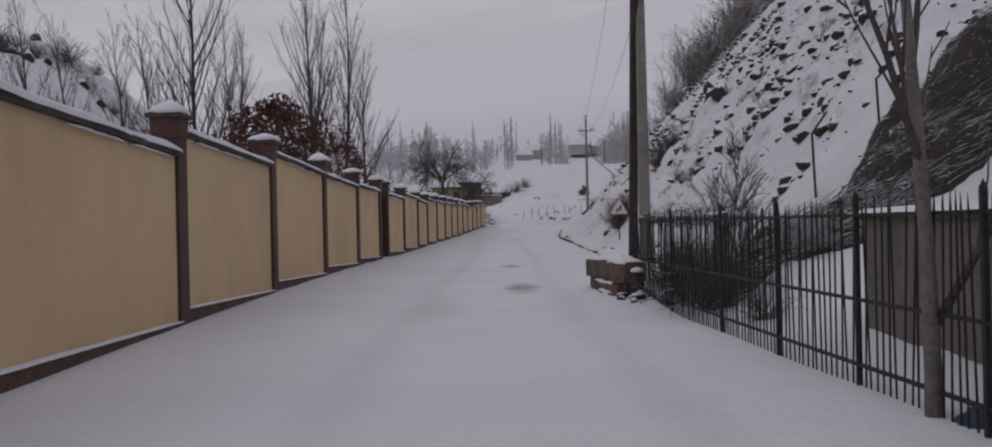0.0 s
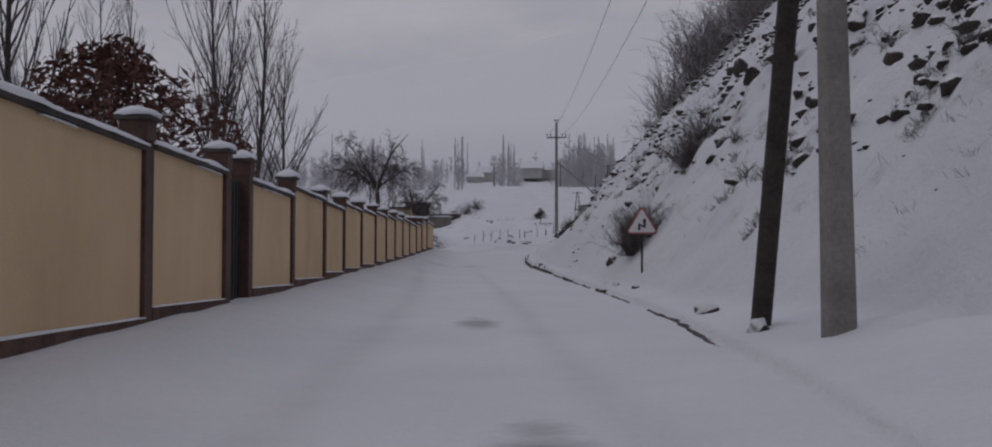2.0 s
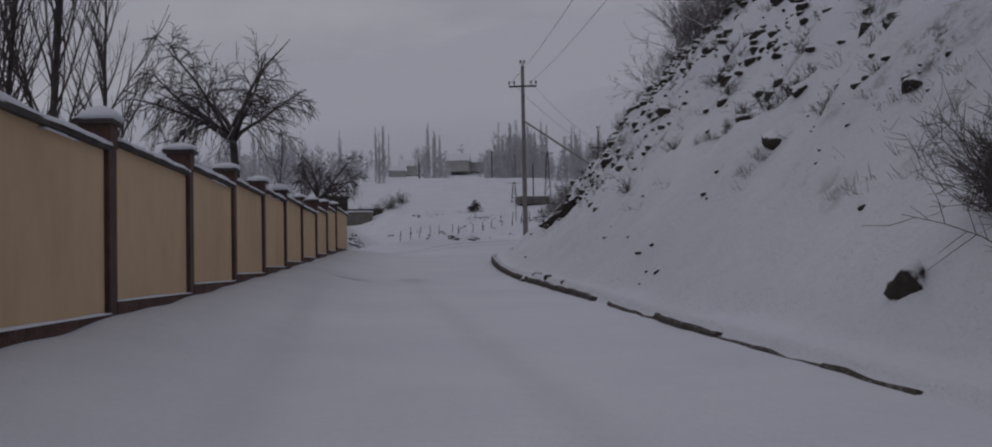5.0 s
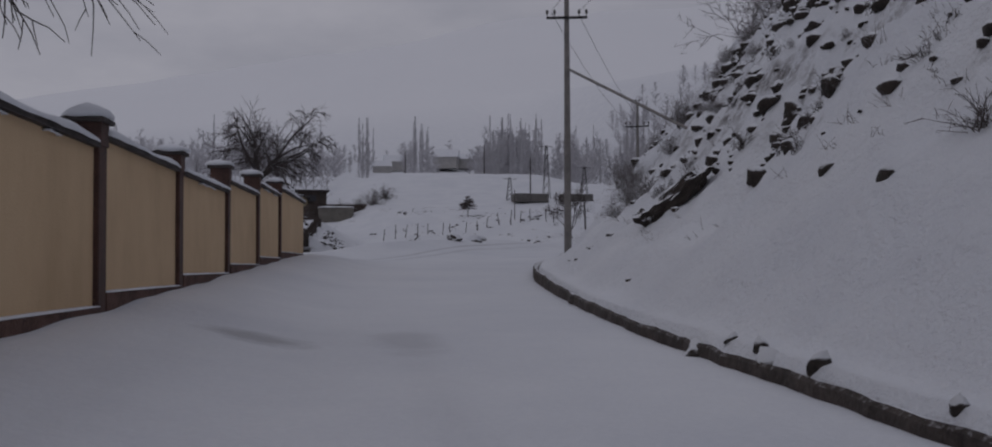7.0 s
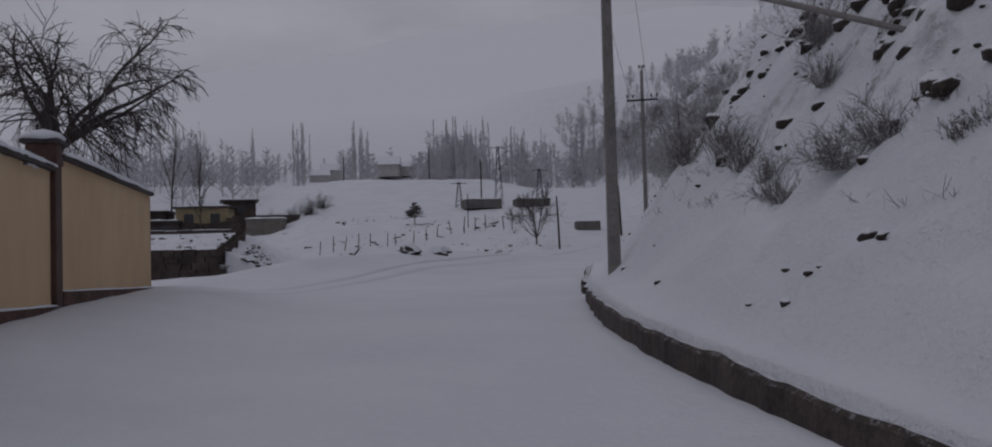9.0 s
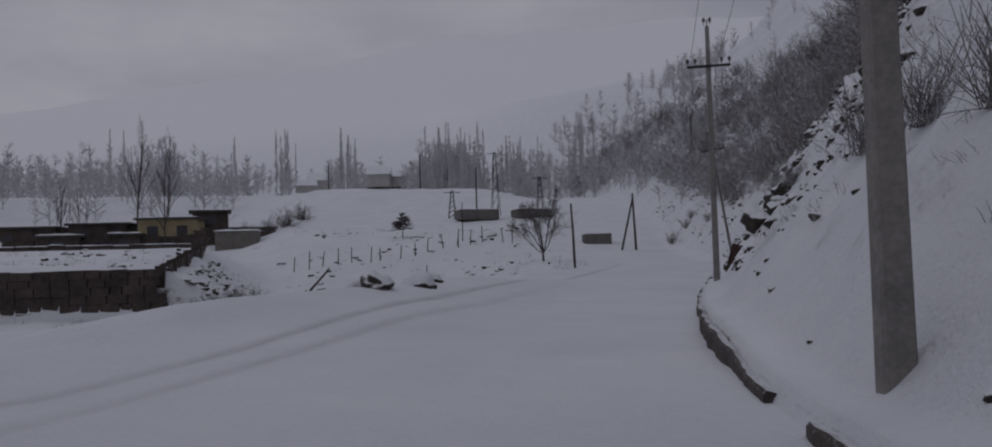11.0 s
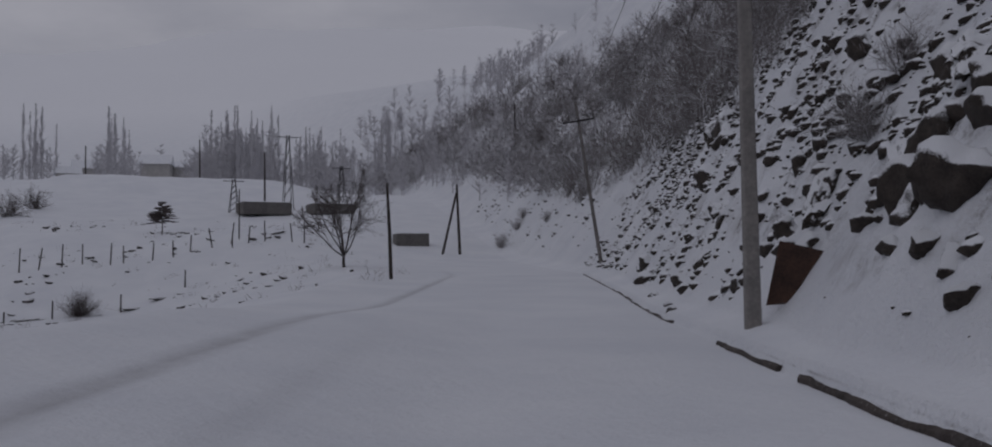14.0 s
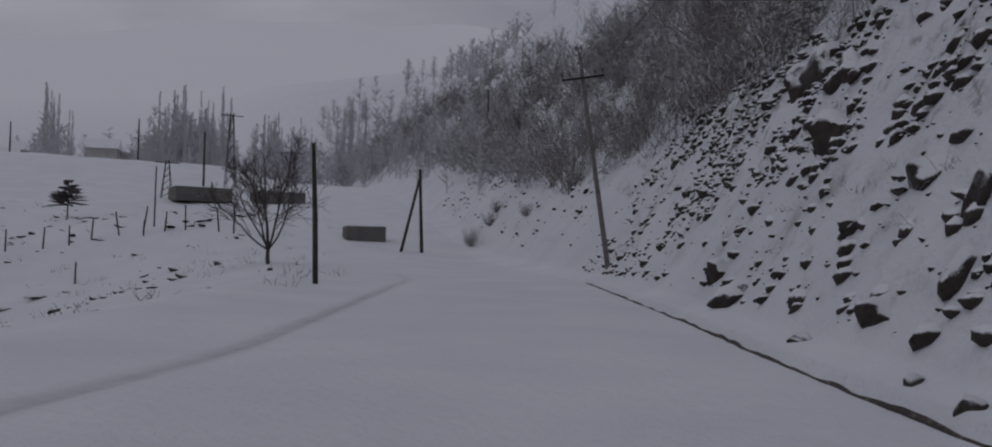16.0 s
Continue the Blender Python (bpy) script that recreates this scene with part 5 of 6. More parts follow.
for _ in range(650):
    y = random.uniform(10.2, 13.6)
    c = Vector((2.45 + (13.8 - y) * 0.046 + random.uniform(-0.05, 0.75), y, 1.66 + random.gauss(0, 0.05)))
    q, _ = bent(c, Vector((random.gauss(0, 0.8), random.gauss(0, 0.6), random.gauss(0.05, 0.2))), random.uniform(0.1, 0.3), 0.25, 3)
    mb.tube(q, [0.0038, 0.0032, 0.0026, 0.0015], 3, False)
part("stem_clump", mb, M_HEAPTWIG, creeper)
for k in range(26):
    y = random.uniform(10.4, 13.8)
    x = 2.5 + (13.8 - y) * 0.046 + random.uniform(0.0, 0.6)
    mb = Mesh()
    wavy_slab(mb, Vector((x, y, 1.69)), Vector((x + random.uniform(-0.08, 0.08), y + random.uniform(0.15, 0.45), 1.69)), random.uniform(0.05, 0.14), 0.035, k * 1.7, n=6)
    part("snow", mb, M_SNOW, creeper, "", True)
# dark heap of earth and brushwood that climbs the slope behind the yard
heap = thing("brush_heap", "long dark heap of earth and cut branches sprinkled with snow", "brush heap", Matrix())
random.seed(81)


def heap_point(u, v, lift):
    """A point of the heap: u along it, v across it from -1 to 1."""
    x = 3.5 + 5.4 * u + 0.25 * noise.noise((u * 3, v, 2.0))
    y = 12.3 + 6.0 * u - 3.6 * u * u + v * (0.35 + 1.0 * min(1.0, 1.6 * u) + 0.2 * noise.noise((u * 5, v * 2, 7.0)))
    top = (0.35 + 0.42 * u) * math.sqrt(max(0.0, 1 - v * v))
    return Vector((x, y, ground_at(x, y) - 0.06 + top * (1 + 0.6 * noise.noise((x * 1.3, y * 1.3, 3.0)) + 0.5 * noise.noise((x * 4.0, y * 4.0, 5.0))) + lift))


mb = Mesh()
for a in range(81):
    mb.v += [heap_point(a / 80, -1 + b / 12, 0.0) for b in range(25)]
mb.f = [(a * 25 + b, a * 25 + b + 1, a * 25 + b + 26, a * 25 + b + 25) for a in range(80) for b in range(24)]
part("earth", mb, M_EARTH, heap, "dark bare earth", True)
mb = Mesh()
for _ in range(2600):
    c = heap_point(random.random() ** 0.7, random.uniform(-0.98, 0.98), random.uniform(0.0, 0.06))
    q, _ = bent(c, Vector((1.0, random.gauss(0.1, 0.35), 0.45 + random.gauss(0, 0.2))), random.uniform(0.2, 0.8), 0.12, 3)
    mb.tube(q, [0.008, 0.007, 0.005, 0.003], 3, False)
part("brushwood", mb, M_HEAPTWIG, heap)
for x, y, tall in ((6.0, 16.2, 1.5), (7.2, 16.3, 1.2)):
    mb = Mesh()
    fp = thing("bent_post", "thin iron post with an angled tip on the bank", "post", pose(x, y, ground_at(x, y)), "angled posts in the yard")
    mb.tube([Vector((0, 0, -0.2)), Vector((-0.05, 0, tall * 0.74)), Vector((0.22, 0, tall))], [0.022, 0.022, 0.018], 6)
    part("shaft", mb, M_IRON, fp)

# rusty sheet half buried at the foot of the slope
sheet = thing("rusty_sheet", "rusty brown metal sheet half buried in snow", "metal sheet", pose(16.95, 93.7, 2.35, -14, 8, -40) @ Matrix.Diagonal((0.82, 1, 0.72, 1)))
mb = Mesh()
mb.v = [Vector(p) for p in ((-0.5, 0, -0.35), (0.1, 0, -0.2), (0.85, 0, 0.72), (-0.4, 0, 0.9), (-0.5, 0.05, -0.35), (0.1, 0.05, -0.2), (0.85, 0.05, 0.72), (-0.4, 0.05, 0.9))]
mb.f = [(0, 1, 2, 3), (7, 6, 5, 4), (0, 4, 5, 1), (1, 5, 6, 2), (2, 6, 7, 3), (3, 7, 4, 0)]
part("panel", mb, M_RUST, sheet)

# ---- field beyond the bend ----
random.seed(90)
field_tree = spreading_meshes(4.9, 8, 25, -0.35, 0.075, 0.12, 10, (0, 0), 0.009)
tree("young_tree", "small bare vase-shaped tree at the road edge", "tree", field_tree, 21.4, 130.9, 0, 1.15)
stake = Mesh()
stake.tube([Vector((0, 0, -0.3)), Vector((0.02, 0, 1.35))], [0.05, 0.04], 6)
stake_data = stake.data("stake", M_WOOD)
for k in range(16):
    x = 4 + 1.35 * k + random.uniform(-0.3, 0.3)
    y = 152.5 - 0.12 * k + random.uniform(-0.4, 0.4)
    s = new("fence_post", stake_data)
    s.matrix_basis = pose(x, y, ground_at(x, y), random.gauss(0, 4), random.gauss(0, 5), 0) @ Matrix.Diagonal((1, 1, random.uniform(0.8, 1.25), 1))
    tagged(s, "weathered wooden stake in the snowy field", "fence post", "field stakes")
for x, y, h in ((19.7, 152.4, 3.6), (18.9, 150.5, 1.0), (15.1, 145.0, 1.1), (11.2, 142.4, 1.1), (7.6, 141.5, 1.0), (4.9, 139.0, 1.2), (5.4, 137.5, 0.7)):
    s = new("fence_post", stake_data)
    s.matrix_basis = pose(x, y, ground_at(x, y)) @ Matrix.Diagonal((1, 1, h / 1.35, 1))
    tagged(s, "weathered wooden stake in the snowy field", "fence post", "field stakes")
pine_t = thing("small_pine", "small dark pine sapling in the snowy field", "tree", pose(15.4, 163.0, ground_at(15.4, 163.0)))
mb = Mesh()
mb.tube([Vector((0, 0, -0.2)), Vector((0, 0, 2.6))], [0.06, 0.02], 6)
part("trunk", mb, M_BARK, pine_t)
mb = Mesh()
for k in range(70):
    h = random.uniform(0.9, 2.6)
    a = random.uniform(0, 6.28)
    q, _ = bent(Vector((0, 0, h)), Vector((math.cos(a), math.sin(a), 0.1)), (2.9 - h) * 0.75 + 0.15, 0.1, 3)
    mb.tube(q, [0.05, 0.07, 0.06, 0.01], 4, False)
part("needles", mb, M_TWIG, pine_t, "dark needle branches")


M_DRAB = plain_material("drab_concrete", (0.09, 0.084, 0.08), (0.17, 0.16, 0.15), 0.8, 0.9)


def hut(x, y, w, dp, h, label, turn=0.0):
    b = thing("concrete_box", label, "concrete box", pose(x, y, ground_at(x, y) - 0.15, 0, 0, turn), "concrete boxes in the field")
    mb = Mesh()
    mb.box(pose(0, 0, 0), w, dp, h + 0.15, 1.0, 0.03)
    part("wall", mb, M_DRAB, b)
    mb = Mesh()
    wavy_slab(mb, Vector((-w / 2, 0, h + 0.15)), Vector((w / 2, 0, h + 0.15)), dp, 0.14, x)
    part("roof_snow", mb, M_SNOW, b, "", True)
    return b


hut(33.0, 152.5, 2.6, 2.0, 0.85, "low dark box with snow on top beside the lane", -10)
hut(27.5, 183, 5.2, 3.0, 1.15, "long dark enclosure wall in the snowy field", 5)
hut(34.8, 183, 4.6, 3.0, 1.0, "long dark enclosure wall in the snowy field", 5)


def pylon(x, y, tall, w):
    p = thing("lattice_mast", "small steel lattice mast above the field", "mast", pose(x, y, ground_at(x, y)), "lattice masts")
    for sx in (-1, 1):
        for sy in (-1, 1):
            mb = Mesh()
            mb.tube([Vector((sx * w, sy * w, -0.2)), Vector((sx * w * 0.25, sy * w * 0.25, tall))], [0.05, 0.04], 4)
            part("leg", mb, M_IRON, p)
    for k in range(6):
        t0, t1 = k / 6, (k + 1) / 6
        for sy in (-1, 1):
            mb = Mesh()
            a, b = w * (1 - 0.75 * t0), w * (1 - 0.75 * t1)
            mb.tube([Vector((-a, sy * a, tall * t0)), Vector((b, sy * b, tall * t1))], [0.03, 0.03], 4)
            part("lattice_bar", mb, M_IRON, p)
    mb = Mesh()
    mb.box(pose(0, 0, tall - 0.3), 2.2, 0.08, 0.08)
    part("crossarm", mb, M_IRON, p)
    return p


pylon(31.0, 187, 8.6, 0.55)
pylon(24.8, 185.5, 3.6, 0.5)
pylon(37.2, 187, 5.0, 0.5)
for x, y, h in ((28.6, 188, 6.5), (58.6, 184.6, 5.0), (26, 222, 6.0), (11, 230, 5.0)):
    mb = Mesh()
    mb.tube([Vector((x, y, ground_at(x, y) - 0.3)), Vector((x, y, ground_at(x, y) + h))], [0.12, 0.08], 6)
    tagged(part("far_pole", mb, M_WOOD), "distant dark wooden pole above the fields", "pole", "far poles")


# ---- houses ----
def house(x, y, z, w, dp, h, turn, label, wall_mat, windows=3, pitch=0.0):
    b = thing("house", label, "house", pose(x, y, z, 0, 0, turn), "village houses")
    mb = Mesh()
    mb.box(pose(0, 0, -1.0), w, dp, h + 1.0)
    part("wall", mb, wall_mat, b)
    mb = Mesh()
    if pitch:
        o = len(mb.v)
        for sx in (-1, 1):
            for yy, zz in ((-dp / 2 - 0.5, h - 0.1), (0, h + pitch), (dp / 2 + 0.5, h - 0.1), (0, h - 0.05)):
                mb.v.append(Vector((sx * (w / 2 + 0.5), yy, zz)))
        mb.f += [(0, 1, 5, 4), (1, 2, 6, 5), (2, 3, 7, 6), (3, 0, 4, 7), (3, 2, 1, 0), (4, 5, 6, 7)]
        part("roof", mb, M_SNOW, b, "snow-covered pitched roof")
    else:
        mb.box(pose(0, 0, h), w + 0.8, dp + 0.8, 0.22)
        roof = part("roof", mb, M_COPING, b, "flat dark roof edge")
        mb = Mesh()
        wavy_slab(mb, Vector((-w / 2, 0, h + 0.22)), Vector((w / 2, 0, h + 0.22)), dp, 0.2, x)
        part("roof_snow", mb, M_SNOW, roof, "", True)
    for k in range(windows):
        wx = -w / 2 + w * (k + 0.5) / windows
        mb = Mesh()
        mb.box(pose(wx, -dp / 2 - 0.02, h * 0.35), min(1.2, w / windows * 0.5), 0.06, h * 0.4)
        part("window", mb, M_DARKGLASS, b, "dark window")
    return b


M_YELLOW = plain_material("pale_yellow_plaster", (0.26, 0.21, 0.12), (0.40, 0.33, 0.20), 1.0, 0.9)
house(-9.6, 182, 6.2, 6.6, 5.0, 3.0, -6, "low pale yellow house with a flat snowy roof", M_YELLOW, 2)
house(-17.5, 184, 6.0, 6.5, 5.0, 2.8, -6, "low mud-brick house with a flat snowy roof", M_MUD, 2)
house(-14.2, 178, 5.6, 3.4, 3.0, 1.7, 3, "small mud-brick outhouse with a snowy roof", M_MUD, 1)
house(-20.8, 177.5, 5.6, 4.4, 3.0, 1.6, -3, "small mud-brick outhouse with a snowy roof", M_MUD, 1)
house(-5.6, 186, 8.0, 4.2, 4.0, 2.3, 5, "small mud-brick outhouse with a snowy roof", M_MUD, 1)
house(-26, 186, 5.8, 7.0, 5.0, 2.8, -4, "low mud-brick house with a flat snowy roof", M_MUD, 2)
house(13.3, 330, 26.6, 6, 5, 2.0, 4, "distant grey house with a snow-covered roof among trees", M_GREYWALL, 0, 2.2)
house(9.0, 322, 24.6, 5, 5, 1.8, 4, "distant grey house with a snow-covered roof among trees", M_GREYWALL, 0, 1.8)
house(29.5, 330, 27.6, 7, 6, 2.6, -14, "distant grey house with a snow-covered roof among trees", M_GREYWALL, 0, 2.6)
house(36, 334, 28.0, 5, 5, 2.0, -14, "distant grey house with a snow-covered roof among trees", M_GREYWALL, 0, 1.9)

for x, y, meshes, size in ((-9.8, 176.5, pop_c, 0.8), (-15.6, 196, pop_b, 0.85), (-11.8, 197, pop_c, 0.9), (-21.5, 181, pop_c, 0.62), (-18.5, 176, pop_c, 0.5)):
    tree("village_tree", "bare grey tree standing among the village houses", "tree", meshes, x, y, 77 * x, size, "trees among the houses")
for x, y, size in ((-1.0, 180.5, 1.3), (1.5, 181, 1.1), (3.6, 180.5, 1.6), (0.4, 179.5, 0.9), (5.5, 186, 1.5), (-6.0, 175.5, 1.0), (-16, 175.5, 1.2), (-13, 174.5, 0.9)):
    bush(bush_mid, x, y, 60 * x, size * 1.35, "bare upright scrub beside the village yard", "scrub by the village")

terrace = thing("terrace_wall", "dry-stone terrace wall below the houses", "wall", Matrix(), kind="structure")
random.seed(95)
for k in range(26):
    mb = Mesh()
    w = random.uniform(0.9, 1.4)
    mb.box(pose(-26 + k * 1.08, 177 + 0.06 * k + random.uniform(-0.1, 0.1), 4.9, 0, 0, random.uniform(-3, 3)), w, 0.7, 2.0 + random.uniform(-0.15, 0.2) + 0.02 * k, 0.95, 0.04)
    part("stone", mb, M_MUD, terrace)
shed2 = thing("shed", "small grey shed in front of the houses", "shed", pose(-1.7, 174, 5.6, 0, 0, -4))
mb = Mesh()
mb.box(pose(0, 0, -0.6), 4.6, 3.0, 2.4)
part("wall", mb, M_PLASTER, shed2)
mb = Mesh()
wavy_slab(mb, Vector((-2.4, 0, 1.8)), Vector((2.4, 0, 1.8)), 3.2, 0.2, 5.0)
part("roof_snow", mb, M_SNOW, shed2, "", True)
stack = thing("timber_stack", "low dark stack of timber and fence boards", "timber", pose(-2.0, 178, 7.0))
for k in range(5):
    mb = Mesh()
    mb.box(pose(random.uniform(-0.4, 0.4), 0, 0.28 * k - 0.3), 11 - k * 0.6, 0.5, 0.24)
    part("board", mb, M_MUD, stack)

# ---- things along the left edge ----
random.seed(94)
for x, y, s, hood in ((6.46, 89.06, 0.36, 1.2), (7.09, 91.27, 0.26, 1.15), (5.4, 87.47, 0.42, 1.0), (6.7, 89.5, 0.2, 1.1), (2.4, 86.6, 0.2, 1.15)):
    b = rock(x, y, s, 31 * s + 50 * x, 0.15, 0.72, "boulders at the road edge", "low boulder under a hood of snow at the road edge")
    mb = Mesh()
    mb.lathe(Matrix(), [(1.0, -0.3), (1.12, 0.2), (1.04, 0.6), (0.84, 0.86), (0.5, 1.02), (0.12, 1.08)], 16)
    for v in mb.v:
        v *= hood * 0.86 * (1 + 0.22 * noise.noise(v * 1.3 + Vector((x, y, 0))))
    back = Matrix.Rotation(-radians(31 * s + 50 * x), 3, "Z") @ Vector((-0.12, 0.42, 0.0))
    for v in mb.v:
        v += Vector((back.x, back.y, 0))
    part("snow_hood", mb, M_SNOW, b, "thick hood of snow", True)
# retaining wall below the road
keep = thing("retaining_wall", "dark brown stone retaining wall below the road", "wall", Matrix(), kind="structure")
random.seed(96)
mb = Mesh()
mb.box(pose(-13.5, 120.3, -0.3), 20.8, 0.3, 3.2)
part("core", mb, M_MUD, keep)
for row in range(7):
    x = -23.8 + random.uniform(0, 0.3)
    while x < -3.5:
        w, h = random.uniform(0.5, 1.1), 0.45 + random.uniform(-0.03, 0.03)
        mb = Mesh()
        mb.box(pose(x + w / 2, 120.0 + random.uniform(-0.06, 0.06), -0.15 + 0.44 * row, random.uniform(-3, 3), random.uniform(-2, 2), random.uniform(-3, 3)), w, 0.5, h, random.uniform(0.93, 1.0), 0.05)
        part("stone", mb, M_MUD, keep)
        x += w + 0.01
for k in range(24):
    t = k / 23
    mb = Mesh()
    mb.box(pose(-3.1 + 0.2 * t + random.uniform(-0.08, 0.08), 120.6 + 21.4 * t, 1.6 + 1.7 * t, 0, 0, 90 + random.uniform(-4, 4)), 0.96, 0.55, 1.5 + 0.1 * t + random.uniform(-0.08, 0.08), 0.96, 0.05)
    part("stone", mb, M_MUD, keep)
mb = Mesh()
wavy_slab(mb, Vector((-23.8, 120.45, 2.9)), Vector((-3.4, 120.45, 2.9)), 0.6, 0.08, 6.0)
part("snow", mb, M_SNOW, keep, "", True)
for k in range(30):
    x, y = random.uniform(-14, -3.6), random.uniform(121.5, 141)
    rock(x, y, random.uniform(0.15, 0.42), random.uniform(0, 360), 0.3, 0.6, "stones on the terrace", "dark stone in the snow above the retaining wall")
far_keep = thing("field_wall", "long low brown field wall with a line of snow", "wall", Matrix(), kind="structure")
for k in range(18):
    mb = Mesh()
    x = -25 + k * 1.25
    mb.box(pose(x, 150 + random.uniform(-0.1, 0.1), ground_at(x, 150) - 0.6, 0, 0, random.uniform(-2, 2)), 1.24, 0.5, 1.05 + random.uniform(-0.1, 0.1), 0.97, 0.05)
    part("stone", mb, M_MUD, far_keep)
    mb = Mesh()
    wavy_slab(mb, Vector((x - 0.6, 150, ground_at(x, 150) + 0.43)), Vector((x + 0.6, 150, ground_at(x, 150) + 0.43)), 0.5, 0.08, x, n=6)
    part("snow", mb, M_SNOW, far_keep, "", True)
stick = thing("leaning_stick", "long dark wooden pole leaning out of the snowy gully", "pole", pose(3.6, 115.5, 0.5))
mb = Mesh()
mb.tube([Vector((-0.2, 0, -0.3)), Vector((2.08, 1.0, 2.19))], [0.075, 0.05], 7)
part("shaft", mb, M_WOOD, stick)
random.seed(97)
for k in range(14):
    x, y = random.uniform(-1.4, 2.6), random.uniform(113, 121)
    bush(bush_mid, x, y, k * 50, random.uniform(0.8, 1.35), "low purplish leafless bush in the snowy gully", "bushes in the gully")
bush(bush_big, 9.0, 142.0, 40, 0.95, "dense dark leafless bush by a stake in the field")
gravel = Mesh()
for k in range(700):
    x, y = random.uniform(-2.0, 6.5), random.uniform(110, 140)
    if noise.noise((x * 0.35, y * 0.2, 41.0)) < 0.0 and random.random() < 0.8:
        continue
    s = 0.08 + 0.3 * random.random() ** 2
    m = pose(x, y, ground_at(x, y), random.uniform(-20, 20), random.uniform(-20, 20), random.uniform(0, 360)) @ Matrix.Diagonal((s, s * 0.8, s * 0.6, 1))
    vs, fs = shapes[k % 3]
    o = len(gravel.v)
    gravel.v += [m @ v for v in vs]
    gravel.f += [tuple(o + q for q in f) for f in fs]
tagged(part("gully_rubble", gravel, M_ROCK), "dark stones scattered over the snowy gully side", "rubble", kind="stuff")
# stones and tussocks in the field, too many to count
random.seed(93)
stones = Mesh()
n_stone = 0
while n_stone < 300:
    y = random.uniform(118, 172)
    x = kerb_x(y) - random.uniform(14, 38)
    if noise.noise((x * 0.2, y * 0.12, 51.0)) < 0.08 and random.random() < 0.85:
        continue
    size = 0.06 + 0.3 * random.random() ** 2.2
    m = pose(x, y, ground_at(x, y) + 0.1 * size, random.uniform(-20, 20), random.uniform(-20, 20), random.uniform(0, 360)) @ Matrix.Diagonal((size * 1.3, size, size * 0.5, 1))
    vs, fs = shapes[n_stone % 3]
    o = len(stones.v)
    stones.v += [m @ v for v in vs]
    stones.f += [tuple(o + q for q in f) for f in fs]
    n_stone += 1
tagged(part("field_stones", stones, M_ROCK, None, "", True), "dark stones and clods showing through the snowy field", "stones", kind="stuff")
for x, y, size, turn in ((9.9, 141.9, 0.9, 12), (12.2, 142.9, 1.1, 20), (13.6, 143.9, 0.8, 28), (16.6, 166.0, 1.3, 4), (6.4, 141.4, 0.8, 5)):
    ob = new("earth_ledge", ledge_data)
    ob.matrix_basis = pose(x, y, ground_at(x, y) + 0.03, 0, 0, turn) @ Matrix.Diagonal((size, 0.3, 0.16, 1))
    tagged(ob, "dark undercut ledge of bare earth under snow", "ledge", "ledges of bare earth")
for k in range(26):
    x, y = random.uniform(-2, 24), random.uniform(96, 160)
    if kerb_x(y) - x > 10.5:
        rock(x, y, random.uniform(0.12, 0.35), random.uniform(0, 360), 0.3, 0.6, "stones in the field", "dark stone in the snowy field")

random.seed(98)
weeds = Mesh()
for _ in range(450):
    y = random.uniform(112, 176)
    x = kerb_x(y) - random.uniform(8.6, 52)
    if noise.noise((x * 0.12, y * 0.12, 31.0)) < 0.0 and random.random() < 0.8:
        continue
    root = Vector((x, y, ground_at(x, y) - 0.03))
    for _ in range(random.randint(4, 10)):
        q, _ = bent(root + Vector((random.gauss(0, 0.2), random.gauss(0, 0.2), 0)), Vector((random.gauss(0, 0.6), random.gauss(0, 0.6), 1)), random.uniform(0.12, 0.45), 0.2, 2)
        weeds.tube(q, [0.007, 0.006, 0.003], 3, False)
tagged(part("field_weeds", weeds, M_TWIG), "dead weeds poking through the snowy field", "weeds", kind="stuff")

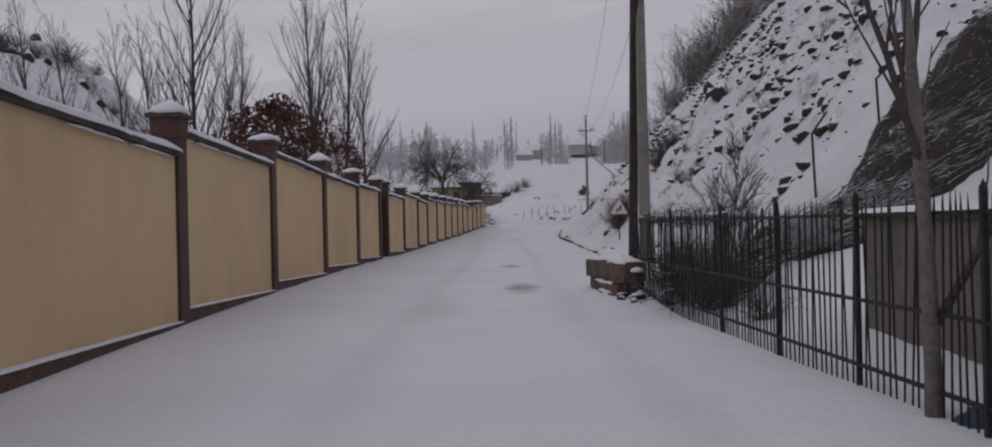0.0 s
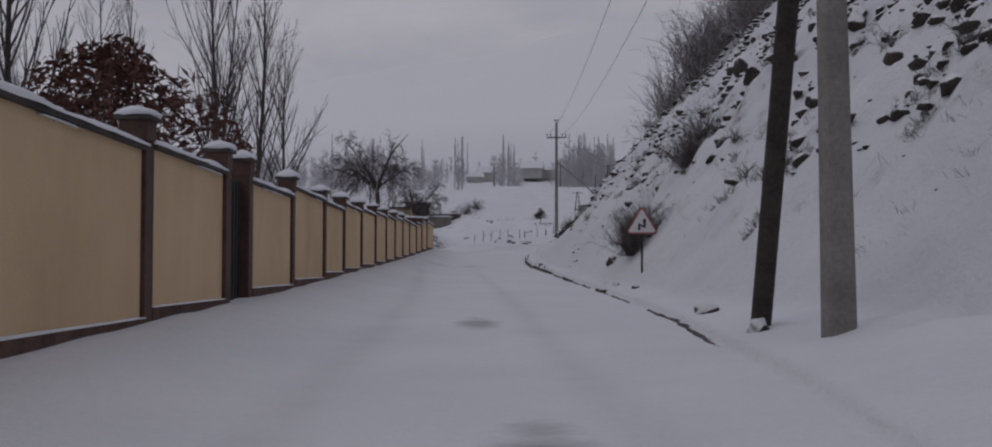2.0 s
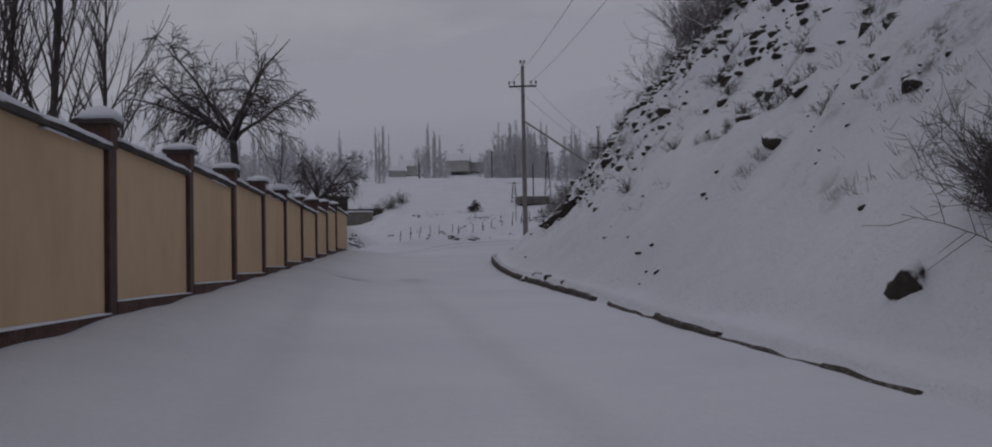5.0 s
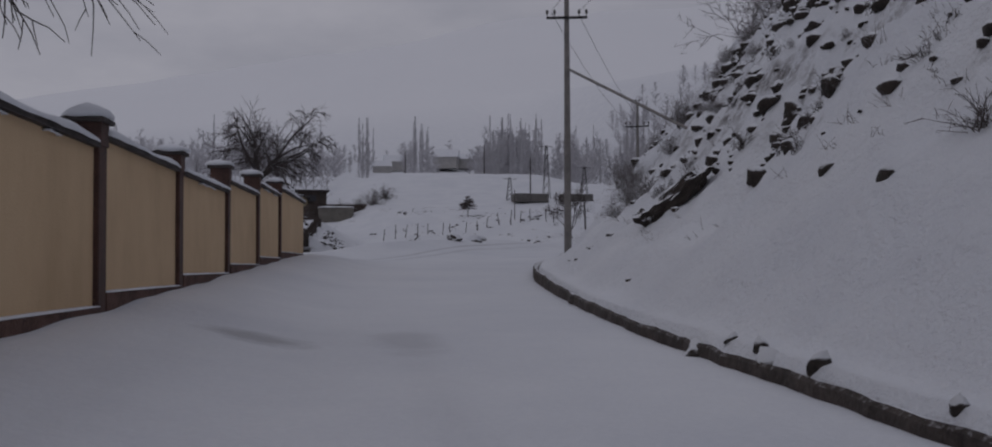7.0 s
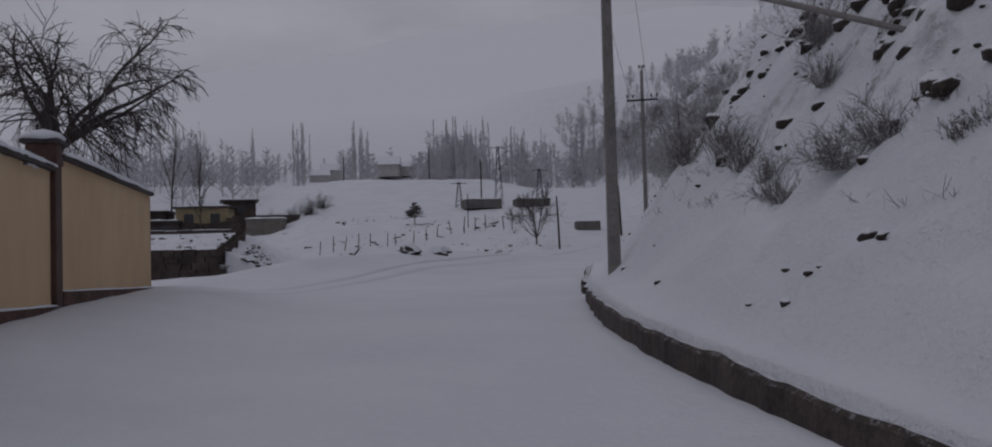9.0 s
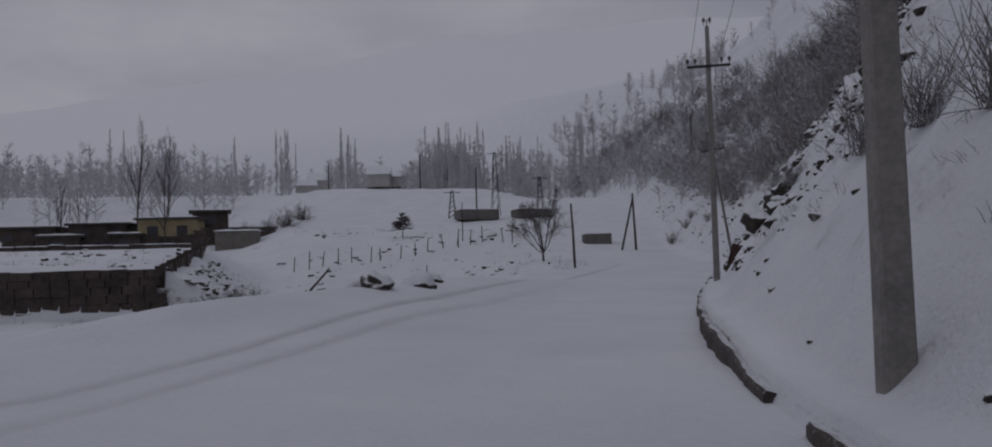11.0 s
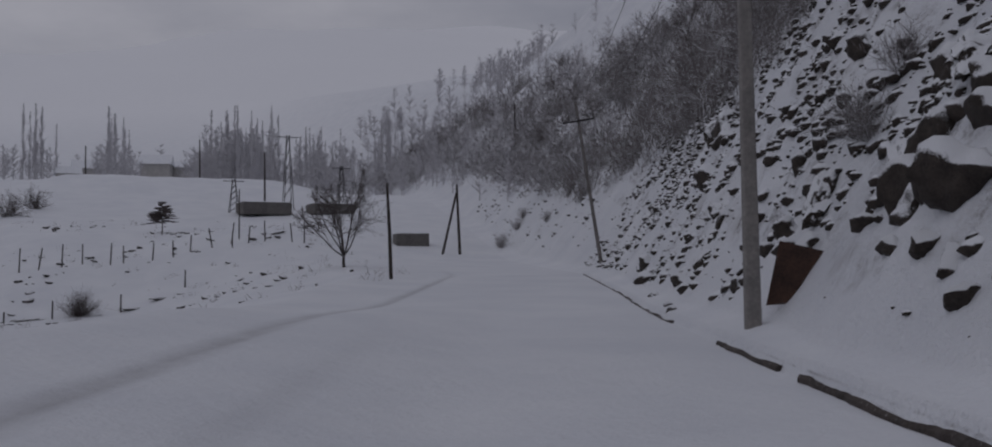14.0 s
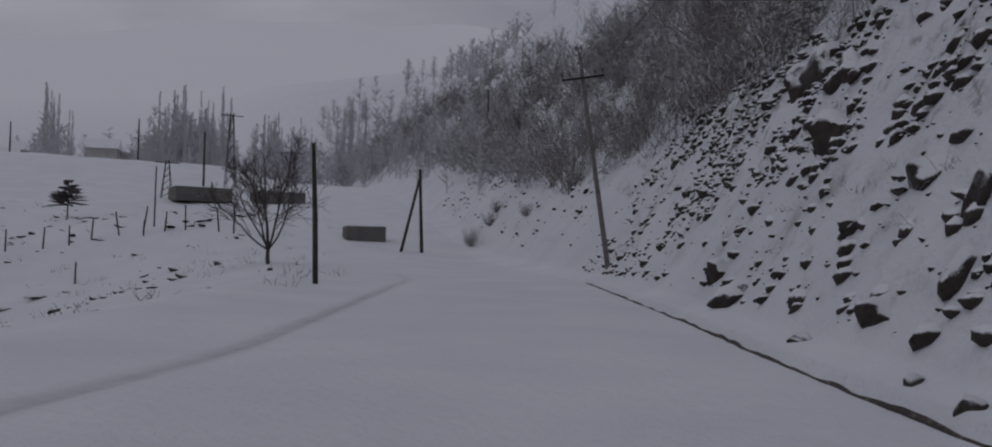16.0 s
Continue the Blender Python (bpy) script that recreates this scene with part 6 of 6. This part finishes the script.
# ---- far woods ----
def grown(tall, slim, limbs, thick, even):
    """One bare far tree: a stem and two orders of twigs, upswept where it is a poplar."""
    mb = Mesh()
    spike(mb, Vector((0, 0, -0.6)), Vector((random.gauss(0, 0.2), random.gauss(0, 0.2), tall)), 0.13)
    for _ in range(limbs):
        t = random.uniform(0.1, 0.97)
        a = random.uniform(0, 6.28)
        p = Vector((0, 0, tall * t))
        ln = tall * slim * (random.uniform(0.7, 1.1) * min(1.0, 1.6 - 1.4 * t) if even else (1.1 - t) ** 0.7 * random.uniform(0.5, 1.2))
        e = p + Vector((math.cos(a), math.sin(a), 3.2 if even else random.uniform(0.4, 1.2))).normalized() * ln
        spike(mb, p, e, 0.055 * thick)
        for _ in range(3):
            k = p.lerp(e, random.uniform(0.3, 0.9))
            spike(mb, k, k + Vector((random.gauss(0, 0.4), random.gauss(0, 0.4), random.uniform(0.1, 0.8))) * ln * 0.45, 0.035 * thick)
    return np.array([tuple(v) for v in mb.v]), np.array(mb.f)


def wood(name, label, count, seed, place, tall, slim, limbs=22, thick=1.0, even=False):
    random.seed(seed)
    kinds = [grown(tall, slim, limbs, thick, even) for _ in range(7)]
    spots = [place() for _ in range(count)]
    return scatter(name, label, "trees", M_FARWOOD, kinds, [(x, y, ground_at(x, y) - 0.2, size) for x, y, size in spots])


def place_back():
    while True:
        y = random.uniform(232, 345)
        x = random.uniform(-0.75, 0.36) * y + 12
        if y > 333 or min(abs(x - 11 * y / 330), abs(x - 31 * y / 330)) > 4.5:
            return x, y, random.uniform(0.55, 1.15)


def place_mass():
    y = random.uniform(250, 310)
    c = random.choice((-24, 38, 40, 43, 46, 60))
    return c * y / 280 + random.gauss(0, 3.0), y, random.uniform(0.7, 1.1)


def place_tall():
    y = random.uniform(240, 330)
    c = random.choice((-34, -30, -22, -8, 3, 17, 18, 37, 38, 40, 41, 43, 47, 50, 57, 58, 59, 64, 72, 77))
    return c * y / 280 + random.gauss(0, 1.1), y, random.uniform(0.55, 1.1)


def place_left():
    y = random.uniform(190, 240)
    return random.uniform(-75, -3), y, random.uniform(0.55, 1.15)


def place_slope():
    y = random.uniform(160, 330)
    return kerb_x(y) + 3 + 45 * random.random() ** 2.2, y, random.uniform(0.4, 0.9)


wood("far_orchard", "haze-grey belt of bare trees in front of the mountain", 560, 101, place_back, 8.0, 0.42, 34, 1.9)
wood("far_grove", "dense haze-grey grove of tall bare trees above the field", 95, 105, place_mass, 13.0, 0.24, 60, 1.7)
wood("far_poplars", "distant haze-grey rows of slim poplars", 110, 102, place_tall, 15.5, 0.14, 60, 1.7, True)
wood("village_trees", "haze-grey bare trees round the village houses", 120, 103, place_left, 9.0, 0.36, 34, 1.4)
wood("slope_trees", "haze-grey bare trees on the far slope", 120, 104, place_slope, 7.5, 0.36, 30, 1.5)
